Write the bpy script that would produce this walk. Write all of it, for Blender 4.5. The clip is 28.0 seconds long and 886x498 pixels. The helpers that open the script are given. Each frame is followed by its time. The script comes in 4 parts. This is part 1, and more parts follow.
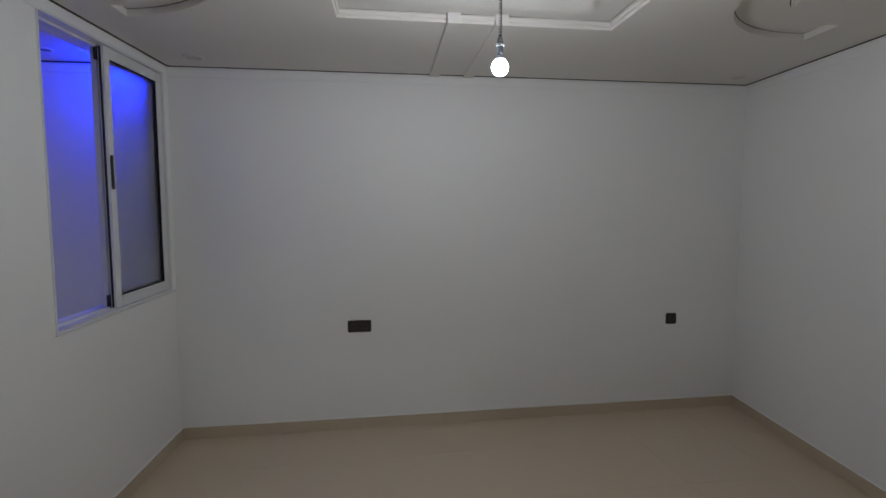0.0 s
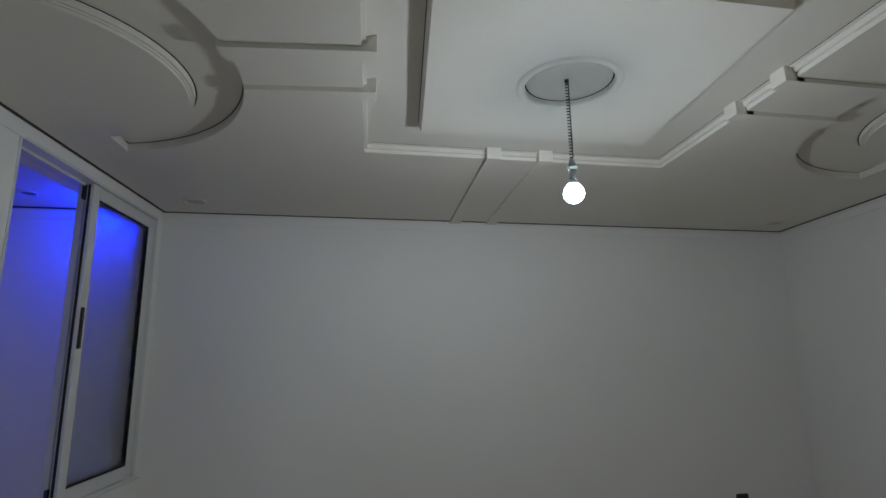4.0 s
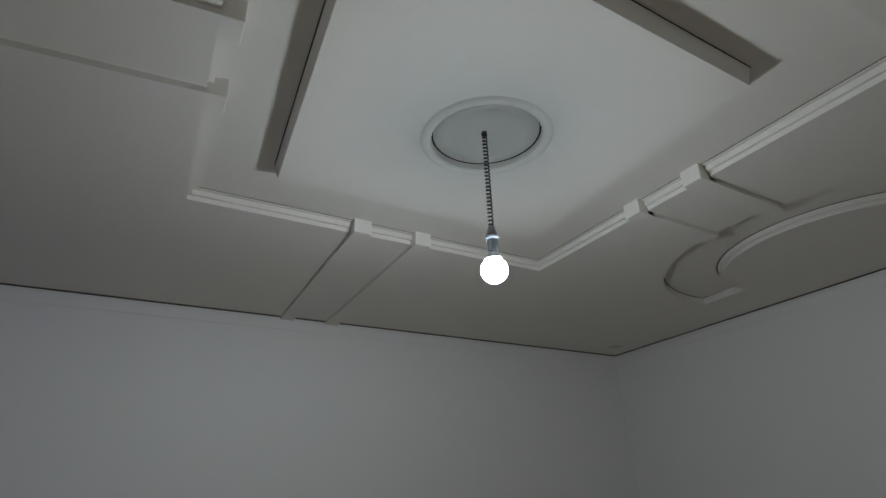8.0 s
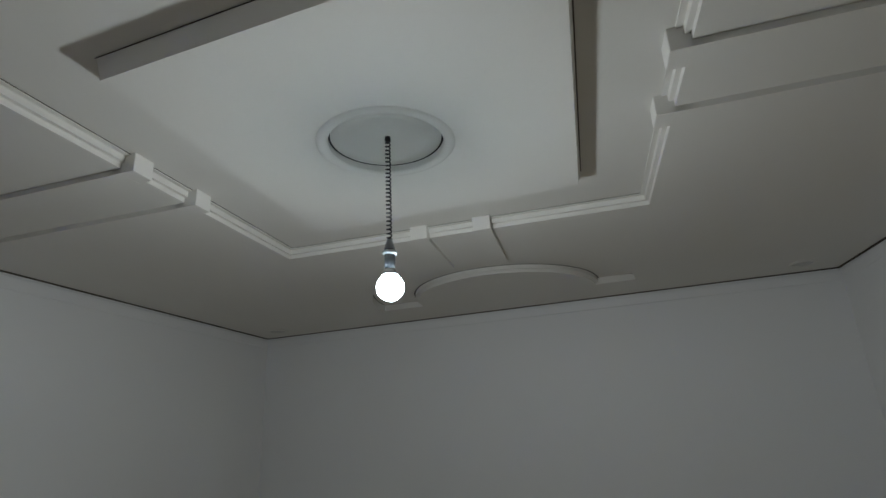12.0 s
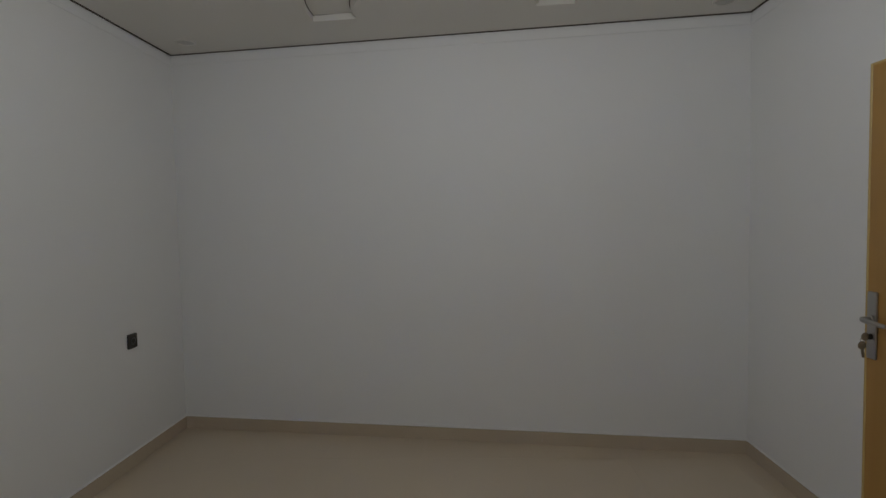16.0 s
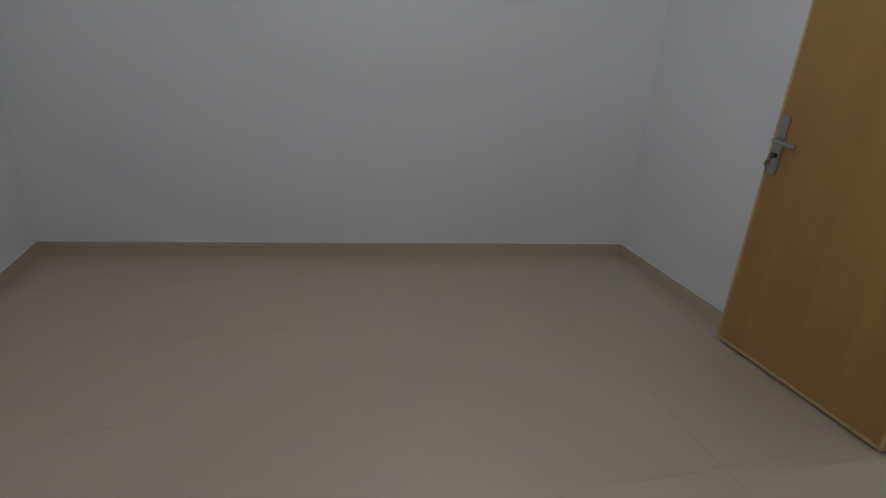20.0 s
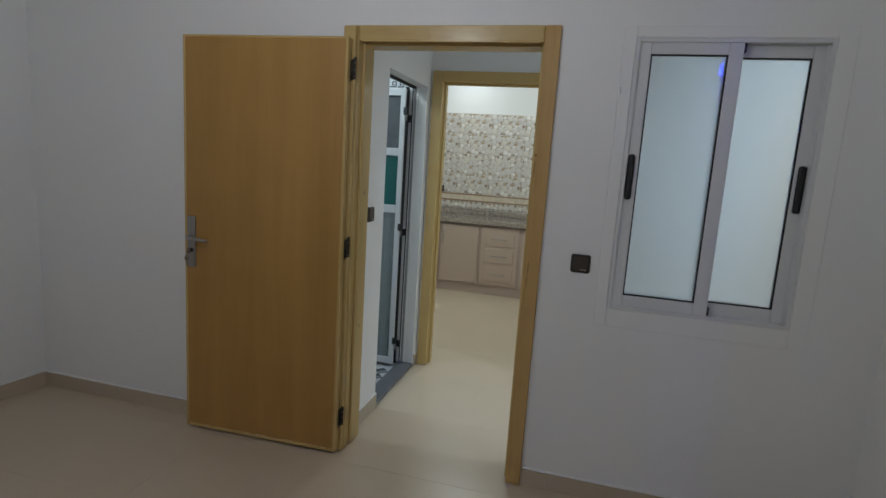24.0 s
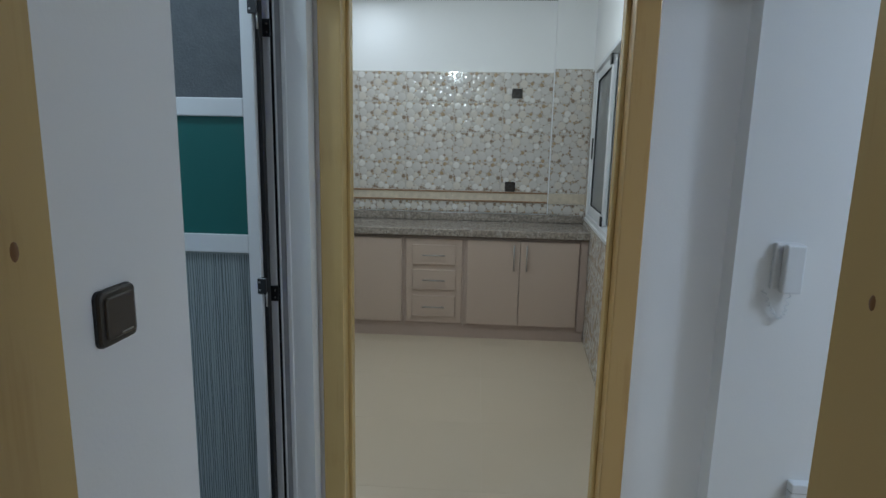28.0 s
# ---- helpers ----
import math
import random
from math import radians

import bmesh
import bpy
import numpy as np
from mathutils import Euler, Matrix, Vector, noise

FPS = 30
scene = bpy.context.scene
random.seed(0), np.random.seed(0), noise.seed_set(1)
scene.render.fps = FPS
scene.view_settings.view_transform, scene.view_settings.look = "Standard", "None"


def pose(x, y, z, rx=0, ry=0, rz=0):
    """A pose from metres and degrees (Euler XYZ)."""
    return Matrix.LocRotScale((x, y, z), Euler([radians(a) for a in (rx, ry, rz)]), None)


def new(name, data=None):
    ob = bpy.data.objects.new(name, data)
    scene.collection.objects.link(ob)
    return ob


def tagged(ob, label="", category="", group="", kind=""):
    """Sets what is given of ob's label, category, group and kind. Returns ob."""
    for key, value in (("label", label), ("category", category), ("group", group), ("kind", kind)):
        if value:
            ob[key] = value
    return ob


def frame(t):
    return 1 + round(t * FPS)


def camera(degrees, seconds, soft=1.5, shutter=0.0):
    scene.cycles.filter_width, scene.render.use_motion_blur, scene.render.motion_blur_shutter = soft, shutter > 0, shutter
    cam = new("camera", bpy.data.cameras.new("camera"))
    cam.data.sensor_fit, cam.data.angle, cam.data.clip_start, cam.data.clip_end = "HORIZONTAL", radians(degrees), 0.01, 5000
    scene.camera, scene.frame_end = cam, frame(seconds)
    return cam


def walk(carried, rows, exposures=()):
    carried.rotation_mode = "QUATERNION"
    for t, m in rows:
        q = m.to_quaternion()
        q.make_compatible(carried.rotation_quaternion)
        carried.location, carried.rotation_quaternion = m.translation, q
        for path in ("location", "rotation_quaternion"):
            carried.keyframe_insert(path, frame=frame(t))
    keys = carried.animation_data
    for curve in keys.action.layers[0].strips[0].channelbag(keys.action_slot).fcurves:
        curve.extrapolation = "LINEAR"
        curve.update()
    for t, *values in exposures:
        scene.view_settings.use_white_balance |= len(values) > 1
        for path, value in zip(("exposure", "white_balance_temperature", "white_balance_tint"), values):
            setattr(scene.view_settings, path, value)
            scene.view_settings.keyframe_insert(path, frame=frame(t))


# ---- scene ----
# ---- camera and walk: seconds, x, y, z, yaw, pitch, roll ----
ROWS = [
    (0.0, 1.550, -0.300, 1.673, -8.63, -5.01, -0.10),
    (0.5, 1.465, -0.070, 1.669, -9.09, -4.23, 0.08),
    (1.0, 1.423, 0.107, 1.651, -8.91, -3.18, 0.10),
    (1.5, 1.434, 0.211, 1.665, -9.19, -0.53, -0.06),
    (2.0, 1.407, 0.227, 1.668, -9.97, 2.22, -0.41),
    (2.5, 1.385, 0.230, 1.666, -10.41, 5.47, -0.73),
    (3.0, 1.388, 0.226, 1.662, -10.27, 7.88, -0.52),
    (3.5, 1.381, 0.227, 1.664, -10.37, 9.68, -0.68),
    (5.5, 1.370, 0.187, 1.668, -10.99, 18.02, -0.83),
    (6.0, 1.380, 0.205, 1.662, -12.30, 19.45, -1.09),
    (6.5, 1.422, 0.263, 1.668, -15.05, 20.52, -0.85),
    (7.0, 1.406, 0.436, 1.682, -20.52, 21.67, -1.60),
    (7.5, 1.353, 0.648, 1.701, -26.65, 23.27, -2.47),
    (8.0, 1.362, 0.810, 1.718, -31.22, 23.65, -2.04),
    (8.5, 1.370, 0.973, 1.757, -37.19, 24.42, -2.03),
    (9.0, 1.324, 1.128, 1.787, -45.05, 24.75, -2.49),
    (9.5, 1.273, 1.235, 1.810, -51.85, 25.33, -2.61),
    (10.0, 1.180, 1.254, 1.825, -58.53, 25.58, -2.66),
    (10.5, 1.068, 1.213, 1.837, -63.40, 24.68, -1.99),
    (11.0, 1.013, 1.248, 1.860, -69.22, 23.61, -2.59),
    (11.5, 0.971, 1.360, 1.871, -74.08, 21.44, -2.58),
    (13.5, 0.864, 1.361, 1.796, -78.67, 8.99, -1.47),
    (14.0, 0.861, 1.390, 1.773, -80.58, 5.73, -1.23),
    (14.5, 0.859, 1.445, 1.767, -82.44, 2.02, -0.95),
    (15.0, 0.856, 1.501, 1.722, -83.95, -0.51, -0.94),
    (15.5, 0.892, 1.594, 1.557, -86.28, -1.15, -0.53),
    (16.0, 0.885, 1.643, 1.419, -87.42, -2.98, -1.07),
    (16.5, 0.899, 1.668, 1.367, -88.80, -6.02, -1.01),
    (17.0, 0.977, 1.702, 1.344, -90.28, -9.52, -0.68),
    (17.5, 1.044, 1.744, 1.331, -91.11, -12.89, -0.74),
    (18.0, 1.072, 1.791, 1.319, -93.85, -15.49, 0.19),
    (18.5, 1.092, 1.878, 1.306, -95.20, -18.27, 1.03),
    (19.0, 1.081, 1.971, 1.312, -96.11, -19.77, 1.74),
    (19.5, 1.040, 2.056, 1.336, -99.00, -21.41, 2.47),
    (20.0, 1.085, 2.149, 1.372, -106.05, -21.91, 3.67),
    (20.5, 1.118, 2.225, 1.411, -112.93, -21.28, 2.68),
    (21.0, 1.092, 2.280, 1.438, -125.26, -18.78, 4.28),
    (21.5, 1.074, 2.288, 1.438, -136.69, -15.26, 5.28),
    (22.0, 1.068, 2.327, 1.461, -147.93, -11.67, 6.06),
    (22.5, 1.082, 2.374, 1.475, -156.44, -9.40, 6.08),
    (24.5, 1.132, 2.366, 1.460, -166.12, -9.10, 3.23),
    (25.0, 1.197, 2.186, 1.464, -166.97, -8.97, 2.76),
    (25.5, 1.270, 1.964, 1.470, -168.19, -9.56, 1.94),
    (26.0, 1.411, 1.720, 1.448, -170.66, -9.81, 1.87),
    (26.5, 1.510, 1.459, 1.434, -171.53, -10.09, 1.74),
    (27.0, 1.572, 1.116, 1.438, -171.67, -9.72, 1.57),
    (27.5, 1.647, 0.769, 1.424, -173.60, -9.92, 1.80),
    (28.0, 1.716, 0.405, 1.392, -176.59, -9.88, 1.24),
]
cam = camera(78.475, 28.0)
walk(cam, [(t, pose(x, y, z, 90 + pitch, 0, yaw) @ pose(0, 0, 0, 0, 0, roll)) for t, x, y, z, yaw, pitch, roll in ROWS],
     exposures=[(0.0, -0.14, 6500, 12), (1.0, -0.24, 6500, 12), (2.0, -0.40, 6450, 8), (4.0, -0.50, 6400, 6), (6.0, -0.59, 6450, 6), (8.0, -0.75, 6400, 7), (10.0, -0.84, 6400, 7),
                (12.0, -0.72, 6420, 5), (14.0, -0.54, 6550, 7), (15.0, -0.38, 6850, 9), (17.0, -0.04, 6550, 10), (19.0, 0.04, 6300, 11), (21.0, 0.0, 6080, 10), (24.0, -0.12, 6450, 12), (26.0, -0.27, 6600, 13), (27.0, -0.29, 5850, 12), (28.0, -0.38, 5850, 13)])

# ---- world and lamps ----
world = bpy.data.worlds.new("night")
scene.world = world
world.use_nodes = True
world.node_tree.nodes["Background"].inputs[0].default_value = (0.02, 0.025, 0.04, 1)
world.node_tree.nodes["Background"].inputs[1].default_value = 0.05


def lamp(name, kind, place, watts, colour, size=0.03, turn=(0, 0, 0), size_y=None):
    data = bpy.data.lights.new(name, kind)
    data.energy, data.color = watts, colour
    if kind == "AREA":
        data.size = size
        if size_y:
            data.shape, data.size_y = "RECTANGLE", size_y
    else:
        data.shadow_soft_size = size
    ob = new(name, data)
    ob.matrix_world = pose(*place, *turn)
    return ob


BULB = (2.087, 1.774, 2.184)
lamp("bulb_light", "POINT", (BULB[0], BULB[1], BULB[2] - 0.002), 21.5, (0.955, 0.965, 1.0), 0.030)
lamp("living_area_light", "AREA", (-0.75, -0.16, 2.56), 35, (0.71, 0.87, 1.0), 0.35)
lamp("side_room_light", "AREA", (-1.3, 1.2, 2.58), 5.2, (0.9, 0.93, 1.0), 0.3)
lamp("kitchen_light", "POINT", (2.0, -2.5, 2.30), 27.5, (0.86, 0.985, 0.97), 0.05)
lamp("kitchen_downlight_light", "AREA", (2.600, -3.814, 2.609), 2.5, (0.86, 0.97, 1.0), 0.08)
lamp("bathroom_light", "AREA", (2.86, -0.61, 2.45), 8, (0.74, 0.925, 1.0), 0.2)
lamp("shaft_blue_light", "POINT", (0.015, 3.50, 2.49), 11.5, (0.0, 0.010, 1.0), 0.03)


# ---- materials ----
def material(name, colour, rough=0.5, metal=0.0, grain=None, bump=0.0, bump_scale=60.0, stain=0.06, stain_scale=1.5, spec=0.5, coat=0.0):
    """Principled material with two scales of variation and a fine relief."""
    m = bpy.data.materials.new(name)
    m.use_nodes = True
    n, k = m.node_tree.nodes, m.node_tree.links
    b = n["Principled BSDF"]
    b.inputs["Roughness"].default_value, b.inputs["Metallic"].default_value = rough, metal
    b.inputs["Specular IOR Level"].default_value = spec
    b.inputs["Coat Weight"].default_value = coat
    where = n.new("ShaderNodeTexCoord")
    big, small = n.new("ShaderNodeTexNoise"), n.new("ShaderNodeTexNoise")
    big.inputs["Scale"].default_value, small.inputs["Scale"].default_value = stain_scale, bump_scale
    big.inputs["Detail"].default_value, small.inputs["Detail"].default_value = 4, 3
    for tex in (big, small):
        k.new(where.outputs["Object"], tex.inputs["Vector"])
    mix = n.new("ShaderNodeMix")
    mix.data_type = "RGBA"
    c = Vector(colour)
    mix.inputs["A"].default_value = (*(c * (1 - stain)), 1)
    mix.inputs["B"].default_value = (*[min(1, v) for v in c * (1 + stain)], 1)
    add = n.new("ShaderNodeMath")
    add.operation = "MULTIPLY_ADD"
    k.new(small.outputs[0], add.inputs[0])
    add.inputs[1].default_value = 0.35
    k.new(big.outputs[0], add.inputs[2])
    off = n.new("ShaderNodeMath")
    off.operation = "SUBTRACT"
    k.new(add.outputs[0], off.inputs[0])
    off.inputs[1].default_value = 0.175
    k.new(off.outputs[0], mix.inputs["Factor"])
    k.new(mix.outputs["Result"], b.inputs["Base Color"])
    if bump:
        rel = n.new("ShaderNodeBump")
        rel.inputs["Strength"].default_value, rel.inputs["Distance"].default_value = bump, 0.002
        k.new(small.outputs[0], rel.inputs["Height"])
        k.new(rel.outputs[0], b.inputs["Normal"])
    return m


def glowing(name, colour, strength):
    m = bpy.data.materials.new(name)
    m.use_nodes = True
    b = m.node_tree.nodes["Principled BSDF"]
    b.inputs["Base Color"].default_value = (*colour, 1)
    b.inputs["Emission Color"].default_value = (*colour, 1)
    b.inputs["Emission Strength"].default_value = strength
    return m


def glassy(name, colour, rough):
    m = bpy.data.materials.new(name)
    m.use_nodes = True
    b = m.node_tree.nodes["Principled BSDF"]
    b.inputs["Base Color"].default_value = (*colour, 1)
    b.inputs["Roughness"].default_value = rough
    b.inputs["Transmission Weight"].default_value = 1.0
    b.inputs["IOR"].default_value = 1.3
    b.inputs["Coat Weight"].default_value, b.inputs["Coat Roughness"].default_value = 0.6, 0.03
    return m


def wood_material(name, dark, light, scale=1.0, rough=0.35, streaks=0.35, blotches=0.75):
    """Varnished wood with grain that runs up the piece."""
    m = bpy.data.materials.new(name)
    m.use_nodes = True
    n, k = m.node_tree.nodes, m.node_tree.links
    b = n["Principled BSDF"]
    where, stretch = n.new("ShaderNodeTexCoord"), n.new("ShaderNodeMapping")
    stretch.inputs["Scale"].default_value = (14 * scale, 14 * scale, 0.7 * scale)
    k.new(where.outputs["Object"], stretch.inputs["Vector"])
    grain, fine = n.new("ShaderNodeTexNoise"), n.new("ShaderNodeTexNoise")
    grain.inputs["Scale"].default_value, grain.inputs["Detail"].default_value = 1.2, 5
    grain.inputs["Distortion"].default_value = 0.6
    fine.inputs["Scale"].default_value, fine.inputs["Detail"].default_value = 9, 4
    k.new(stretch.outputs[0], grain.inputs["Vector"])
    k.new(stretch.outputs[0], fine.inputs["Vector"])
    add = n.new("ShaderNodeMath")
    add.operation = "MULTIPLY_ADD"
    k.new(fine.outputs[0], add.inputs[0])
    add.inputs[1].default_value = streaks
    k.new(grain.outputs[0], add.inputs[2])
    ramp = n.new("ShaderNodeValToRGB")
    ramp.color_ramp.elements[0].position, ramp.color_ramp.elements[1].position = 0.55, 1.0
    ramp.color_ramp.elements[0].color, ramp.color_ramp.elements[1].color = (*dark, 1), (*light, 1)
    blotch, sum_up = n.new("ShaderNodeTexNoise"), n.new("ShaderNodeMath")
    blotch.inputs["Scale"].default_value, blotch.inputs["Detail"].default_value = 5.5, 5
    k.new(where.outputs["Object"], blotch.inputs["Vector"])
    sum_up.operation, sum_up.inputs[1].default_value = "MULTIPLY_ADD", blotches
    k.new(blotch.outputs[0], sum_up.inputs[0])
    k.new(add.outputs[0], sum_up.inputs[2])
    k.new(sum_up.outputs[0], ramp.inputs[0])
    k.new(ramp.outputs[0], b.inputs["Base Color"])
    b.inputs["Roughness"].default_value = rough
    rel = n.new("ShaderNodeBump")
    rel.inputs["Strength"].default_value, rel.inputs["Distance"].default_value = 0.12, 0.001
    k.new(fine.outputs[0], rel.inputs["Height"])
    k.new(rel.outputs[0], b.inputs["Normal"])
    return m


PAINT = material("white_wall_paint", (0.86, 0.86, 0.852), 0.55, bump=0.15, bump_scale=140, stain=0.025, stain_scale=1.1)
PLASTER = material("white_gypsum", (0.74, 0.717, 0.67), 0.7, bump=0.12, bump_scale=90, stain=0.02)
TILE = material("beige_porcelain", (0.62, 0.518, 0.392), 0.27, bump=0.02, bump_scale=200, stain=0.035, stain_scale=2.2)
SKIRT = material("beige_skirting_tile", (0.56, 0.467, 0.355), 0.2, bump=0.02, bump_scale=200, stain=0.04)
GROUT = material("beige_grout", (0.575, 0.48, 0.363), 0.28, stain=0.1, bump=0.1)
FILLER = material("white_filler", (0.88, 0.88, 0.87), 0.5, stain=0.03, stain_scale=20)
JOINT = material("dark_open_joint", (0.085, 0.068, 0.052), 0.9, stain=0.3, stain_scale=9)
ALU = material("white_lacquered_aluminium", (0.72, 0.73, 0.74), 0.32, stain=0.02, stain_scale=4)
BLACK = material("black_plastic", (0.015, 0.015, 0.017), 0.35, stain=0.1)
SEAL = material("black_rubber_seal", (0.01, 0.01, 0.012), 0.7, stain=0.1)
BRONZE = material("dark_bronze_plastic", (0.042, 0.036, 0.032), 0.16, stain=0.1)
WHITEP = material("white_plastic", (0.78, 0.79, 0.80), 0.35, stain=0.02)
STEEL = material("brushed_steel", (0.42, 0.41, 0.40), 0.32, 0.9, stain=0.08, bump=0.05)
HINGE = material("burnished_hinge_steel", (0.05, 0.045, 0.04), 0.4, 0.7, stain=0.2)
VENEER = wood_material("oak_veneer", (0.395, 0.216, 0.057), (0.50, 0.281, 0.081), 0.50, 0.38, 0.22, 0.30)
PINE = wood_material("varnished_pine", (0.47, 0.31, 0.11), (0.59, 0.42, 0.17), 1.3, 0.24)
PINE_RED = wood_material("reddish_varnished_pine", (0.43, 0.25, 0.085), (0.56, 0.36, 0.14), 1.3, 0.24)
FROST = glassy("frosted_glass", (0.73, 0.80, 0.84), 0.68)
FROST_CLEAR = glassy("clearer_frosted_glass", (0.90, 0.93, 0.95), 0.36)
STONE = material("grey_stone_sill", (0.16, 0.165, 0.18), 0.4, stain=0.2, stain_scale=12)


# ---- mesh helpers ----
def part(name, bm, mat, parent=None, label=""):
    """Links a bmesh as one mesh object, under a thing or a part."""
    bmesh.ops.recalc_face_normals(bm, faces=bm.faces)
    me = bpy.data.meshes.new(name)
    bm.to_mesh(me)
    bm.free()
    me.materials.append(mat)
    ob = new(name, me)
    if parent is not None:
        ob.parent = parent
    return tagged(ob, label)


def thing(name, label, category, place=(0, 0, 0), rz=0, group="", kind=""):
    ob = new(name)
    ob.empty_display_size = 0.05
    ob.matrix_world = pose(*place, 0, 0, rz)
    return tagged(ob, label, category, group, kind)


def box(x0, y0, z0, x1, y1, z1, bevel=0.0, segments=2, bm=None):
    own = bmesh.new()
    bmesh.ops.create_cube(own, size=1)
    bmesh.ops.scale(own, vec=(x1 - x0, y1 - y0, z1 - z0), verts=own.verts)
    bmesh.ops.translate(own, vec=((x0 + x1) / 2, (y0 + y1) / 2, (z0 + z1) / 2), verts=own.verts)
    if bevel:
        bmesh.ops.bevel(own, geom=own.edges[:], offset=bevel, segments=segments, profile=0.5, affect="EDGES")
    if bm is None:
        return own
    return join(bm, own)


def join(bm, own):
    me = bpy.data.meshes.new("joined")
    own.to_mesh(me)
    own.free()
    bm.from_mesh(me)
    bpy.data.meshes.remove(me)
    return bm


def prism(points, z0, z1, bm=None):
    """A solid over a flat outline of (x, y)."""
    bm = bm or bmesh.new()
    low = [bm.verts.new((x, y, z0)) for x, y in points]
    high = [bm.verts.new((x, y, z1)) for x, y in points]
    n = len(points)
    bm.faces.new(low[::-1])
    bm.faces.new(high)
    for i in range(n):
        bm.faces.new((low[i], low[(i + 1) % n], high[(i + 1) % n], high[i]))
    return bm


def tube(points, radius, sides=8, bm=None, cap=True):
    """A round bar along points."""
    bm = bm or bmesh.new()
    points = [Vector(p) for p in points]
    rings, side = [], None
    for i, p in enumerate(points):
        ahead = (points[min(i + 1, len(points) - 1)] - points[max(i - 1, 0)]).normalized()
        if side is None:
            side = ahead.orthogonal().normalized()
        side = (side - ahead * side.dot(ahead)).normalized()
        up = ahead.cross(side)
        rings.append([bm.verts.new(p + radius * (math.cos(a) * side + math.sin(a) * up)) for a in (2 * math.pi * j / sides for j in range(sides))])
    for a, b in zip(rings, rings[1:]):
        for j in range(sides):
            f = bm.faces.new((a[j], a[(j + 1) % sides], b[(j + 1) % sides], b[j]))
            f.smooth = True
    if cap:
        bm.faces.new(rings[0][::-1])
        bm.faces.new(rings[-1])
    return bm


def lathe(profile, sides=32, centre=(0, 0, 0), bm=None):
    """A turned body: profile of (radius, z)."""
    bm = bm or bmesh.new()
    rings = []
    for r, z in profile:
        if r < 1e-6:
            rings.append([bm.verts.new((centre[0], centre[1], centre[2] + z))])
        else:
            rings.append([bm.verts.new((centre[0] + r * math.cos(2 * math.pi * j / sides), centre[1] + r * math.sin(2 * math.pi * j / sides), centre[2] + z)) for j in range(sides)])
    for a, b in zip(rings, rings[1:]):
        for j in range(sides):
            q = [a[j % len(a)], a[(j + 1) % len(a)], b[(j + 1) % len(b)], b[j % len(b)]]
            q = list(dict.fromkeys(q))
            if len(q) > 2:
                bm.faces.new(q).smooth = True
    return bm


def frame_of(x0, z0, x1, z1, w, y0, y1, bevel=0.002):
    """Four bars round an opening in the x-z plane, as separate boxes: left, right, bottom, top."""
    return [box(x0, y0, z0, x0 + w, y1, z1, bevel), box(x1 - w, y0, z0, x1, y1, z1, bevel),
            box(x0 + w, y0, z0, x1 - w, y1, z0 + w, bevel), box(x0 + w, y0, z1 - w, x1 - w, y1, z1, bevel)]


# ---- the room: corners, height ----
NW, NE, SE, SW = (0.286, 3.641), (4.556, 3.641), (4.123, 0.0), (-0.027, 0.0)
H = 2.576
TOP = 2.95


def along(a, b, s, z=0.0):
    """The pose of a wall piece that starts s metres from a on the line a to b: x runs along the wall, y into the room's left."""
    ang = math.degrees(math.atan2(b[1] - a[1], b[0] - a[0]))
    d = Vector((b[0] - a[0], b[1] - a[1])).normalized()
    return pose(a[0] + d.x * s, a[1] + d.y * s, z, 0, 0, ang)


def wall_with_openings(name, length, openings, thick, z1=TOP, start=0.0):
    """A wall along x, from y = -thick to 0, with rectangular openings (x0, x1, z0, z1) that go through it. One mesh without inner seams."""
    xs = sorted({start, length, *[v for o in openings for v in o[:2]]})
    zs = sorted({-0.1, z1, *[v for o in openings for v in o[2:]]})
    bm = bmesh.new()
    def solid(i, j):
        if not (0 <= i < len(xs) - 1 and 0 <= j < len(zs) - 1):
            return False
        x, z = (xs[i] + xs[i + 1]) / 2, (zs[j] + zs[j + 1]) / 2
        return not any(o[0] < x < o[1] and o[2] < z < o[3] for o in openings)
    vs = {}
    def v(x, y, z):
        key = (round(x, 5), round(y, 5), round(z, 5))
        if key not in vs:
            vs[key] = bm.verts.new(key)
        return vs[key]
    for i in range(len(xs) - 1):
        for j in range(len(zs) - 1):
            if not solid(i, j):
                continue
            a, b, c, d = xs[i], xs[i + 1], zs[j], zs[j + 1]
            for y in (0.0, -thick):
                bm.faces.new([v(a, y, c), v(b, y, c), v(b, y, d), v(a, y, d)])
            for (di, dj), (p, q) in {(-1, 0): ((a, c), (a, d)), (1, 0): ((b, c), (b, d)), (0, -1): ((a, c), (b, c)), (0, 1): ((a, d), (b, d))}.items():
                if not solid(i + di, j + dj):
                    bm.faces.new([v(p[0], 0, p[1]), v(q[0], 0, q[1]), v(q[0], -thick, q[1]), v(p[0], -thick, p[1])])
    return tagged(part(name, bm, PAINT), kind="structure")


def dist(a, b):
    return math.hypot(b[0] - a[0], b[1] - a[1])


# walls run clockwise seen from inside, so the room lies at +y of each
WW = 0.20
LW, LN, LE, LS = dist(NW, SW), dist(NE, NW), dist(SE, NE), dist(SW, SE)
# window openings: west wall (distance from the north-west corner), south wall (distance from the south-west corner)
W_WIN = (0.066, 1.290, 1.072, 2.520)
S_WIN = (0.294 - SW[0], 0.986 - SW[0], 0.893, 1.995)
STEP_Y = -1.185
DOOR = (1.324 - SW[0], 2.203 - SW[0], -0.1, 2.003)

